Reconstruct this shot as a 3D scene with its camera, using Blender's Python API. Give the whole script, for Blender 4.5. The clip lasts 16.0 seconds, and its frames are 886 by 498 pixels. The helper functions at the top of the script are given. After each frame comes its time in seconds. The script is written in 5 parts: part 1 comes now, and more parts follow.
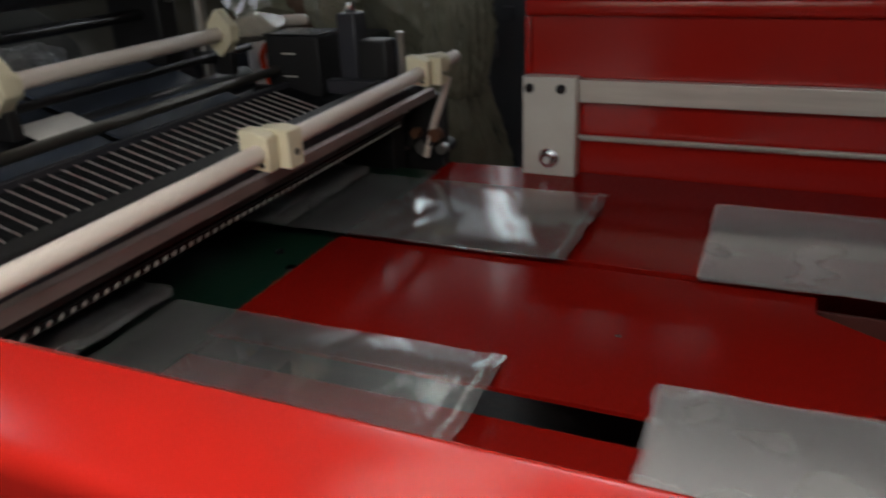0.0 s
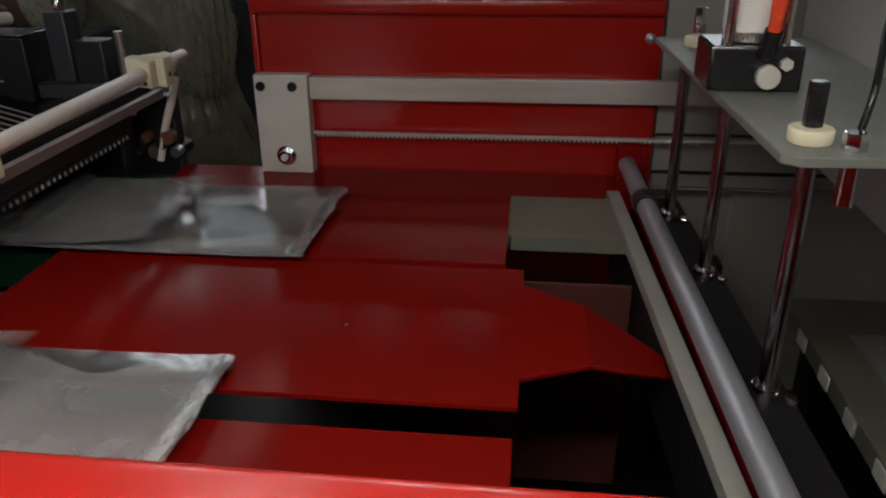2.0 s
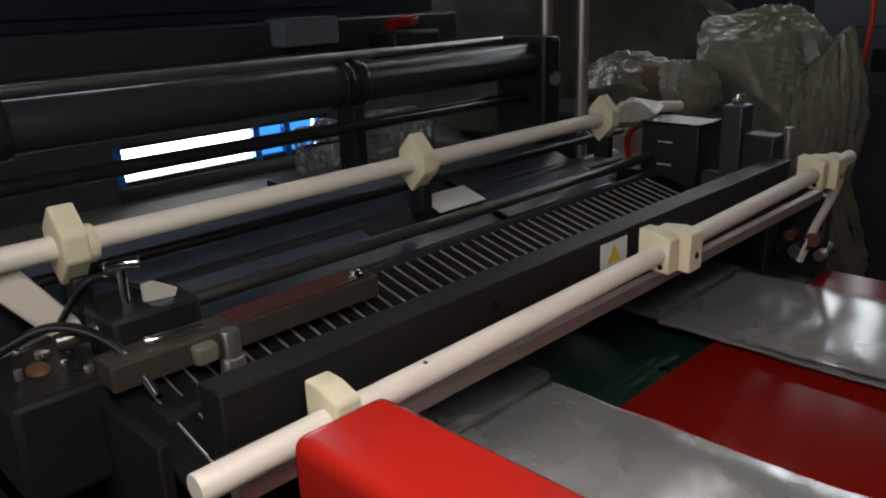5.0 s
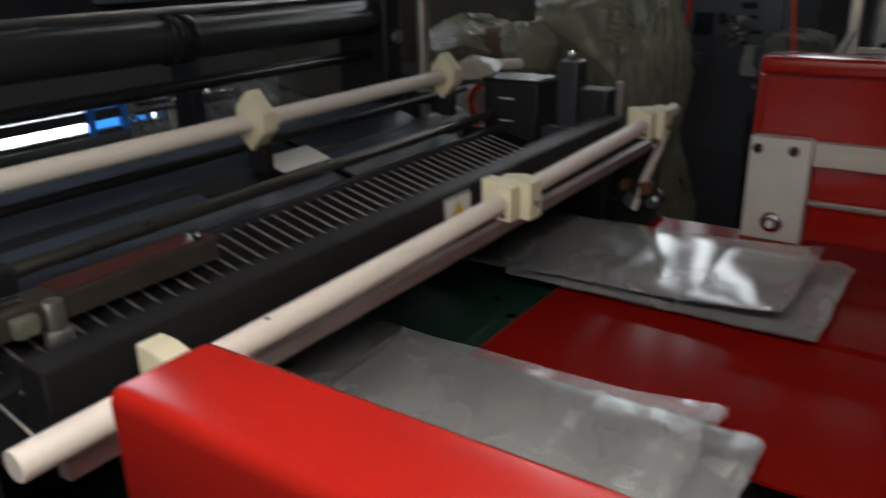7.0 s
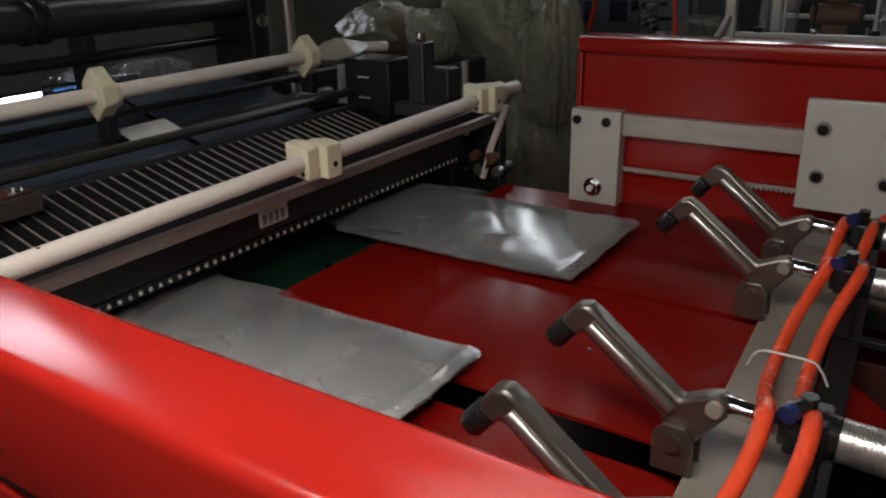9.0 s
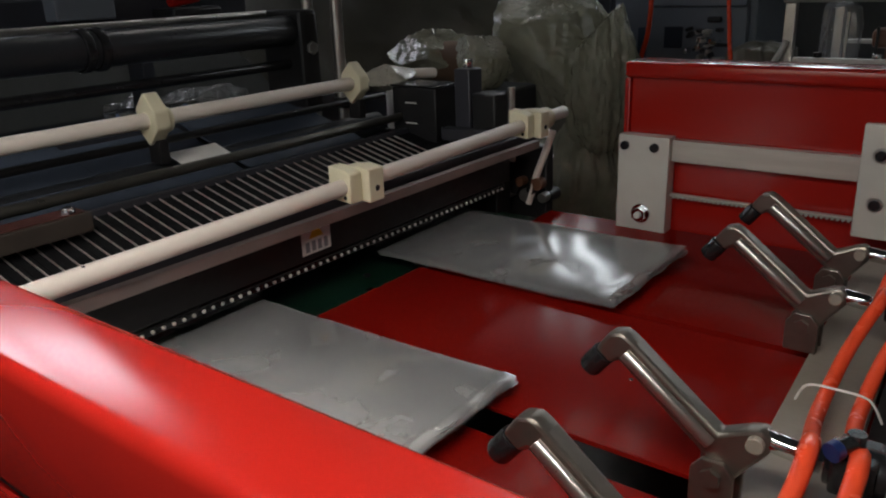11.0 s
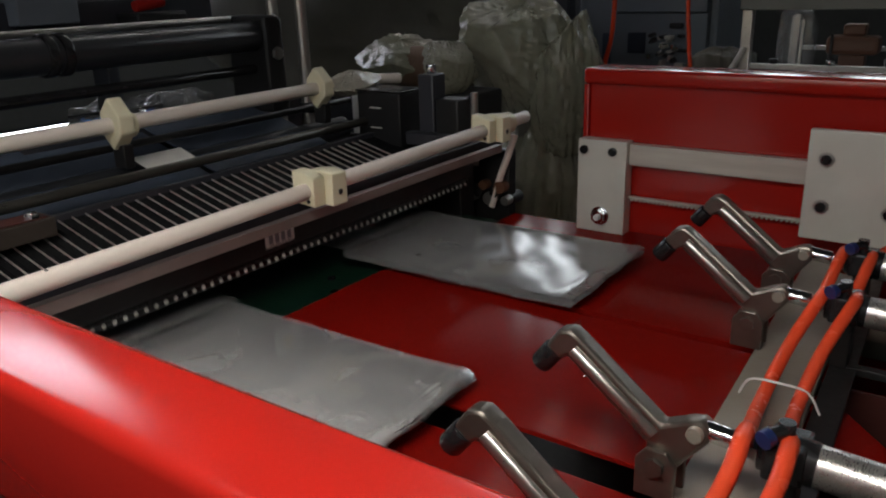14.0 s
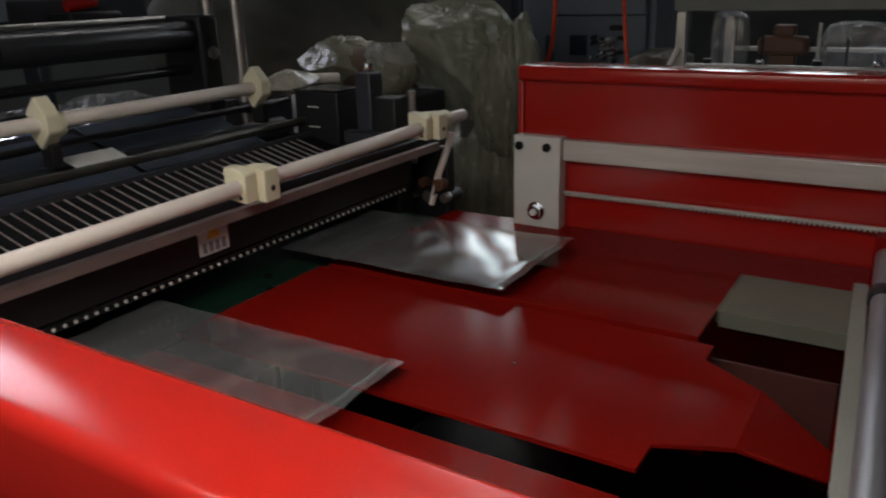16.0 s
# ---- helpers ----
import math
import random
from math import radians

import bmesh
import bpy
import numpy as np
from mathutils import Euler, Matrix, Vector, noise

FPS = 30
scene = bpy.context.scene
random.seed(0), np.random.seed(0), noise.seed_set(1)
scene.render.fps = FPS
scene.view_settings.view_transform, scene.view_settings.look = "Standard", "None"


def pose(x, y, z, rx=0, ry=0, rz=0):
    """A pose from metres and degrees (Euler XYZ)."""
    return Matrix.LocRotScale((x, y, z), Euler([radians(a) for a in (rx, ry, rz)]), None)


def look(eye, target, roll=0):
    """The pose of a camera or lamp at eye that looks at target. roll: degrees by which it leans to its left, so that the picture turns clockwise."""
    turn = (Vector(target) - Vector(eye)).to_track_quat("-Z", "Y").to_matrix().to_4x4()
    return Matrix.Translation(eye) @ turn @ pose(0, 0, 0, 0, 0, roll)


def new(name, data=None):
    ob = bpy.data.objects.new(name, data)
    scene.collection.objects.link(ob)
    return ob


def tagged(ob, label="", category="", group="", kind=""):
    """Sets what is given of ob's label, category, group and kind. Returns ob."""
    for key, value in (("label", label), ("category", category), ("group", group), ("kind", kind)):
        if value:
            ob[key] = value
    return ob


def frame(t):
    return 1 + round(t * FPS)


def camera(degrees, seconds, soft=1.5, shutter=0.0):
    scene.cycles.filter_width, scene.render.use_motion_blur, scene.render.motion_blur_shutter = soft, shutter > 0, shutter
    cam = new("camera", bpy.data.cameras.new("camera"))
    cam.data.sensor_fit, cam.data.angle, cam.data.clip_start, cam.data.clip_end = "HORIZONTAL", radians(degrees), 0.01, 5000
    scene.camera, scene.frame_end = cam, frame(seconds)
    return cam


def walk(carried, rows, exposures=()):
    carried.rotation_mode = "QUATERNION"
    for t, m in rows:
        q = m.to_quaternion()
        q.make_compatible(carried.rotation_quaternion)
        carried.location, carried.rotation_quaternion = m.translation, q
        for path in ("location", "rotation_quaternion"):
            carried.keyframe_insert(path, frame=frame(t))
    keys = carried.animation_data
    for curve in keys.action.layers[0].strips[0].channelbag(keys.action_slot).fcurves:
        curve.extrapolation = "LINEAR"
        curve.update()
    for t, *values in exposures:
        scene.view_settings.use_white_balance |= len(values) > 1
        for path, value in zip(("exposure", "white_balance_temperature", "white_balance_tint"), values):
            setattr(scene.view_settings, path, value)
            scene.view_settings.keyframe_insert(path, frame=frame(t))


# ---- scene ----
cam = camera(59.0, 16.0, soft=2.0, shutter=0.5)
EXPOSURE = 0.56
PATH = [
    (0, (0.548, 0.031, 1.302), (-0.202, 1.709, 0.513), -2.6),
    (0.5, (0.571, 0.033, 1.307), (0.068, 1.774, 0.462), -1.6),
    (1, (0.594, 0.043, 1.298), (0.225, 1.816, 0.451), -1.3),
    (1.5, (0.604, 0.033, 1.307), (0.365, 1.83, 0.463), -0.5),
    (2, (0.61, 0.027, 1.312), (0.392, 1.838, 0.492), -0.6),
    (2.5, (0.572, 0.03, 1.32), (0.057, 1.791, 0.525), -1.7),
    (3, (0.513, 0.023, 1.329), (-0.374, 1.648, 0.573), -2.3),
    (3.5, (0.478, 0.009, 1.337), (-0.672, 1.487, 0.637), -2.7),
    (4, (0.453, -0.014, 1.344), (-0.91, 1.305, 0.71), -2.4),
    (6.5, (0.429, -0.002, 1.338), (-0.84, 1.413, 0.716), -1.4),
    (7, (0.444, -0.001, 1.325), (-0.622, 1.538, 0.621), -1.4),
    (7.5, (0.523, 0.001, 1.321), (-0.39, 1.626, 0.595), -1.3),
    (8, (0.61, -0.001, 1.32), (-0.327, 1.6, 0.572), -1.5),
    (10.5, (0.735, 0.03, 1.323), (-0.414, 1.524, 0.654), -1.8),
    (11, (0.719, 0.024, 1.316), (-0.441, 1.514, 0.659), -2.2),
    (11.5, (0.727, 0.02, 1.322), (-0.482, 1.475, 0.672), -2.5),
    (12, (0.727, 0.018, 1.325), (-0.496, 1.461, 0.675), -2.8),
    (12.5, (0.724, 0.015, 1.321), (-0.51, 1.454, 0.684), -2.8),
    (13, (0.719, 0.014, 1.322), (-0.494, 1.467, 0.676), -2.3),
    (13.5, (0.727, 0.014, 1.321), (-0.462, 1.485, 0.669), -1.9),
    (14, (0.743, 0.014, 1.322), (-0.361, 1.549, 0.67), -1.8),
    (14.5, (0.746, 0.014, 1.321), (-0.352, 1.556, 0.675), -1.9),
    (15, (0.752, 0.014, 1.321), (-0.342, 1.558, 0.673), -2.0),
    (15.5, (0.761, 0.02, 1.317), (-0.328, 1.57, 0.678), -2.1),
    (16, (0.774, 0.018, 1.31), (-0.237, 1.619, 0.668), -1.7),
]
walk(cam, [(t, look(eye, target, roll)) for t, eye, target, roll in PATH], [(0, EXPOSURE), (16, EXPOSURE)])

# ---- light ----
world = bpy.data.worlds.new("world")
scene.world = world
world.use_nodes = True
wn = world.node_tree
sky = wn.nodes.new("ShaderNodeTexSky")
sky.sky_type, sky.sun_disc = "NISHITA", False
sky.sun_elevation, sky.sun_rotation = radians(35), radians(200)
wn.links.new(sky.outputs[0], wn.nodes["Background"].inputs[0])
wn.nodes["Background"].inputs[1].default_value = 0.08


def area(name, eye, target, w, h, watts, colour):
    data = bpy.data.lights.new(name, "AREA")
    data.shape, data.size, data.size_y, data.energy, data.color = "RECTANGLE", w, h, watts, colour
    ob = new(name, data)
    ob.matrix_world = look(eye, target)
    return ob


# Unseen fill lamp in the added doorway; it lifts the far panel.
area("unseen_doorway_fill", (-0.2, -3.9, 2.3), (0.4, 1.2, 1.0), 3.0, 2.6, 2.0, (1.0, 0.97, 0.92))
area("work_light", (0.50, -0.01, 1.675), (0.50, 0.07, 1.0), 0.75, 0.05, 8.5, (1.0, 0.95, 0.88))
area("window_daylight", (-3.0, 8.8, 4.4), (-0.5, 1.0, 1.0), 6.0, 1.6, 15, (0.86, 0.93, 1.0))


# ---- materials ----
def material(name, base, rough=0.5, metal=0.0, second=None, scale=6.0, grain=60.0, bump=0.15, amount=0.5, coat=0.0, spec=0.5, streak=(1, 1, 1)):
    """Procedural surface: large stains, fine grain, bump and uneven gloss."""
    m = bpy.data.materials.new(name)
    m.use_nodes = True
    t = m.node_tree
    b = t.nodes["Principled BSDF"]
    co = t.nodes.new("ShaderNodeTexCoord")
    mp = t.nodes.new("ShaderNodeMapping")
    mp.inputs["Scale"].default_value = streak
    t.links.new(co.outputs["Object"], mp.inputs["Vector"])
    n1, n2 = t.nodes.new("ShaderNodeTexNoise"), t.nodes.new("ShaderNodeTexNoise")
    n1.inputs["Scale"].default_value, n1.inputs["Detail"].default_value = scale, 6
    n2.inputs["Scale"].default_value, n2.inputs["Detail"].default_value = grain, 4
    for n in (n1, n2):
        t.links.new(mp.outputs[0], n.inputs["Vector"])
    ramp = t.nodes.new("ShaderNodeMapRange")
    ramp.inputs["From Min"].default_value, ramp.inputs["From Max"].default_value = 0.35, 0.7
    t.links.new(n1.outputs["Fac"], ramp.inputs["Value"])
    mix = t.nodes.new("ShaderNodeMix")
    mix.data_type = "RGBA"
    second = second or tuple(c * 0.6 for c in base)
    mix.inputs["A"].default_value, mix.inputs["B"].default_value = (*base, 1), (*second, 1)
    scaled = t.nodes.new("ShaderNodeMath")
    scaled.operation = "MULTIPLY"
    scaled.inputs[1].default_value = amount
    t.links.new(ramp.outputs[0], scaled.inputs[0])
    t.links.new(scaled.outputs[0], mix.inputs["Factor"])
    t.links.new(mix.outputs["Result"], b.inputs["Base Color"])
    rr = t.nodes.new("ShaderNodeMapRange")
    rr.inputs["To Min"].default_value, rr.inputs["To Max"].default_value = max(0.02, rough * 0.75), min(1, rough * 1.3)
    t.links.new(n2.outputs["Fac"], rr.inputs["Value"])
    t.links.new(rr.outputs[0], b.inputs["Roughness"])
    bp = t.nodes.new("ShaderNodeBump")
    bp.inputs["Strength"].default_value, bp.inputs["Distance"].default_value = bump, 0.001
    t.links.new(n2.outputs["Fac"], bp.inputs["Height"])
    t.links.new(bp.outputs[0], b.inputs["Normal"])
    b.inputs["Metallic"].default_value = metal
    b.inputs["Coat Weight"].default_value = coat
    b.inputs["Coat Roughness"].default_value = 0.08
    b.inputs["Specular IOR Level"].default_value = spec
    return m


def film_material(name, tint, alpha, rough=0.12, scale=25.0, cloud=0.25, crease=0.04):
    """Thin clear plastic film: part see-through, part milky, glossy."""
    m = bpy.data.materials.new(name)
    m.use_nodes = True
    t = m.node_tree
    t.nodes.remove(t.nodes["Principled BSDF"])
    out = t.nodes["Material Output"]
    co = t.nodes.new("ShaderNodeTexCoord")
    n = t.nodes.new("ShaderNodeTexNoise")
    n.inputs["Scale"].default_value, n.inputs["Detail"].default_value = scale, 5
    t.links.new(co.outputs["Object"], n.inputs["Vector"])
    r = t.nodes.new("ShaderNodeMapRange")
    r.inputs["From Min"].default_value, r.inputs["From Max"].default_value = 0.3, 0.75
    r.inputs["To Min"].default_value, r.inputs["To Max"].default_value = max(0, alpha - cloud / 2), alpha + cloud / 2
    t.links.new(n.outputs["Fac"], r.inputs["Value"])
    clear, milky, gloss = t.nodes.new("ShaderNodeBsdfTransparent"), t.nodes.new("ShaderNodeBsdfDiffuse"), t.nodes.new("ShaderNodeBsdfGlossy")
    trans = t.nodes.new("ShaderNodeBsdfTranslucent")
    milky.inputs["Color"].default_value = trans.inputs["Color"].default_value = (*tint, 1)
    gloss.inputs["Roughness"].default_value = rough
    both = t.nodes.new("ShaderNodeMixShader")
    both.inputs[0].default_value = 0.06
    t.links.new(milky.outputs[0], both.inputs[1])
    t.links.new(trans.outputs[0], both.inputs[2])
    body = t.nodes.new("ShaderNodeMixShader")
    t.links.new(r.outputs[0], body.inputs[0])
    t.links.new(clear.outputs[0], body.inputs[1])
    t.links.new(both.outputs[0], body.inputs[2])
    fres = t.nodes.new("ShaderNodeFresnel")
    fres.inputs["IOR"].default_value = 1.6
    top = t.nodes.new("ShaderNodeMixShader")
    t.links.new(fres.outputs[0], top.inputs[0])
    t.links.new(body.outputs[0], top.inputs[1])
    t.links.new(gloss.outputs[0], top.inputs[2])
    bp = t.nodes.new("ShaderNodeBump")
    bp.inputs["Strength"].default_value, bp.inputs["Distance"].default_value = crease, 0.002 if crease < 0.1 else 0.012
    t.links.new(n.outputs["Fac"], bp.inputs["Height"])
    t.links.new(bp.outputs[0], gloss.inputs["Normal"])
    if crease > 0.1:
        t.links.new(bp.outputs[0], milky.inputs["Normal"])
    t.links.new(top.outputs[0], out.inputs["Surface"])
    return m


def glowing(name, colour, strength):
    m = bpy.data.materials.new(name)
    m.use_nodes = True
    b = m.node_tree.nodes["Principled BSDF"]
    b.inputs["Base Color"].default_value = (*colour, 1)
    b.inputs["Emission Color"].default_value, b.inputs["Emission Strength"].default_value = (*colour, 1), strength
    return m


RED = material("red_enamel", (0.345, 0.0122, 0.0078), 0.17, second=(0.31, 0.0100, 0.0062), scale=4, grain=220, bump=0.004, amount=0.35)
RED_BEAM = material("worn_red_enamel", (0.36, 0.0125, 0.0080), 0.19, second=(0.29, 0.012, 0.0085), scale=14, grain=42, bump=0.012, amount=0.5)
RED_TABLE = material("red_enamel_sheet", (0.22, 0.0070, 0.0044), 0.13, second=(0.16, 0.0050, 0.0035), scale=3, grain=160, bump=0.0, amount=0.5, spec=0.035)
PLATE = material("zinc_plate", (0.66, 0.64, 0.58), 0.42, 0.15, second=(0.52, 0.50, 0.45), scale=14, grain=300, bump=0.08)
STRIP = material("worn_steel_strip", (0.60, 0.56, 0.50), 0.38, 0.35, second=(0.38, 0.33, 0.29), scale=18, grain=200, bump=0.1, streak=(0.4, 1, 4))
CHROME = material("chrome", (0.78, 0.78, 0.78), 0.12, 1.0, second=(0.6, 0.6, 0.6), scale=30, bump=0.02)
STEEL = material("brushed_steel", (0.50, 0.48, 0.45), 0.3, 0.9, second=(0.35, 0.32, 0.30), scale=25, grain=300, bump=0.06)
NICKEL = material("cast_nickel_arm", (0.22, 0.20, 0.175), 0.34, 0.85, second=(0.12, 0.105, 0.09), scale=40, grain=240, bump=0.15)
TUBE = material("matt_white_tube", (0.86, 0.78, 0.70), 0.45, second=(0.74, 0.65, 0.57), scale=9, grain=180, bump=0.1, amount=0.4)
NYLON = material("cream_nylon", (0.80, 0.74, 0.54), 0.5, second=(0.66, 0.58, 0.38), scale=22, grain=150, bump=0.1)
BLACK = material("black_oxide", (0.007, 0.007, 0.008), 0.5, second=(0.014, 0.012, 0.011), scale=10, grain=140, bump=0.12)
BLACKGLOSS = material("black_plastic", (0.012, 0.012, 0.014), 0.22, second=(0.02, 0.02, 0.02), scale=20, bump=0.05)
DECK = material("dark_deck", (0.004, 0.004, 0.005), 0.8, second=(0.008, 0.008, 0.009), scale=14, grain=100, bump=0.1, spec=0.2)
SLAT = material("slat_wire", (0.78, 0.76, 0.72), 0.32, 0.6, second=(0.5, 0.12, 0.11), scale=60, grain=200)
GREEN = material("green_belt", (0.008, 0.035, 0.02), 0.35, second=(0.004, 0.016, 0.01), scale=9, grain=150, bump=0.1)
RAILPINK = material("dull_rail", (0.36, 0.29, 0.27), 0.45, 0.5, second=(0.22, 0.17, 0.16), scale=12, grain=160)
NAVY = material("dark_blue_sheet", (0.085, 0.105, 0.145), 0.2, second=(0.03, 0.036, 0.05), scale=7, grain=120, bump=0.05)
RUBBER = material("black_rubber_roller", (0.02, 0.022, 0.026), 0.3, second=(0.035, 0.036, 0.04), scale=8, grain=180, bump=0.08)
OLIVE = material("oiled_rod", (0.14, 0.135, 0.12), 0.3, 0.8, second=(0.08, 0.075, 0.065), scale=16)
GREYTUBE = material("grey_tube", (0.30, 0.31, 0.34), 0.35, 0.5, second=(0.42, 0.42, 0.44), scale=5, grain=140, streak=(1, 0.3, 1))
GREYPAINT = material("grey_green_paint", (0.165, 0.165, 0.125), 0.42, second=(0.11, 0.11, 0.085), scale=8, grain=180)
BARBROWN = material("grey_brown_bar", (0.27, 0.24, 0.20), 0.4, second=(0.18, 0.155, 0.13), scale=14, grain=160)
ORANGE = material("orange_hose", (0.85, 0.085, 0.03), 0.25, second=(0.7, 0.06, 0.02), scale=20, bump=0.03)
BLUEFIT = material("blue_fitting", (0.015, 0.03, 0.12), 0.3)
ALU = material("aluminium_barrel", (0.72, 0.70, 0.66), 0.28, 0.9, second=(0.55, 0.53, 0.49), scale=20, grain=260, streak=(6, 1, 1))
GREYPALE = material("pale_grey_paint", (0.20, 0.21, 0.185), 0.45, second=(0.14, 0.15, 0.13), scale=10, grain=200)
RAILGREY = material("dull_grey_rail", (0.36, 0.36, 0.32), 0.42, 0.2, second=(0.26, 0.26, 0.23), scale=14, grain=220, bump=0.08)
POSTSTEEL = material("polished_dark_post", (0.42, 0.43, 0.46), 0.2, 1.0, second=(0.3, 0.3, 0.33), scale=20, bump=0.02)
WRAP = film_material("cream_wrap_film", (0.70, 0.66, 0.55), 0.72, rough=0.15, scale=14, cloud=0.3, crease=0.3)
OILBAR = material("oily_flat_bar", (0.07, 0.056, 0.046), 0.38, 0.2, second=(0.05, 0.04, 0.035), scale=22, grain=160, bump=0.2, amount=0.8)
BEIGE = material("beige_grey_paint", (0.34, 0.33, 0.29), 0.45, second=(0.24, 0.23, 0.20), scale=5, grain=120)
WHITE = material("white_label", (0.78, 0.77, 0.74), 0.5, second=(0.6, 0.58, 0.55), scale=30, amount=0.3)
YELLOW = material("yellow_print", (0.75, 0.52, 0.04), 0.5)
GREYBAR = material("grey_print", (0.25, 0.25, 0.27), 0.6)
BLUE = material("blue_frame_paint", (0.03, 0.22, 0.75), 0.4)
CONCRETE = material("concrete_floor", (0.20, 0.19, 0.175), 0.7, second=(0.11, 0.105, 0.10), scale=1.2, grain=50, bump=0.3)
WALL = material("hall_wall", (0.085, 0.085, 0.08), 0.8, second=(0.05, 0.05, 0.048), scale=0.8, grain=30, bump=0.2)
CEIL = material("hall_ceiling", (0.07, 0.07, 0.07), 0.8, second=(0.05, 0.05, 0.05), scale=1, grain=20)
MACHINEGREY = material("machine_grey", (0.16, 0.18, 0.21), 0.4, second=(0.10, 0.11, 0.13), scale=4, grain=120)
MACHINEDARK = material("machine_dark", (0.03, 0.034, 0.045), 0.4, second=(0.05, 0.035, 0.03), scale=3, grain=90)
BROWN = material("brown_part", (0.15, 0.065, 0.035), 0.5)
FILM = film_material("clear_bag_film", (0.96, 0.96, 0.97), 0.11, rough=0.11, scale=12, cloud=0.08)
CLOUDY = film_material("cloudy_bag_film", (0.96, 0.96, 0.97), 0.27, rough=0.11, scale=12, cloud=0.12)
SEAM = film_material("sealed_film", (0.85, 0.85, 0.85), 0.24, rough=0.12)
COVER = film_material("dusty_cover_film", (0.52, 0.51, 0.37), 0.62, rough=0.16, scale=9, cloud=0.30, crease=0.35)
DAYLIGHT = glowing("daylight", (0.92, 0.97, 1.0), 7.0)
# The blue sheet is no lamp: daylight on it is added as emission.
BLUEPANE = glowing("blue_sheet_glow", (0.05, 0.32, 0.9), 0.8)
DIMTUBE = glowing("work_tube_glow", (1.0, 0.96, 0.90), 1.0)
TUBEGLOW = glowing("tube_glow", (1.0, 0.98, 0.95), 10.0)
WINDOWGLOW = glowing("window_daylight", (0.90, 0.96, 1.0), 3.4)
SHADEDLIGHT = glowing("shaded_daylight", (0.86, 0.87, 1.0), 3.6)
NAVYDARK = material("blue_black_paint", (0.010, 0.016, 0.034), 0.45, second=(0.006, 0.008, 0.014), scale=5, grain=120, bump=0.1)
# Dark red carrying the recess walls' shade and the red reflected on the arm.
RED_SHADE_SHEEN = material("shade_and_sheen_red", (0.085, 0.022, 0.018), 0.5, second=(0.05, 0.018, 0.015), scale=16, grain=180, bump=0.15)


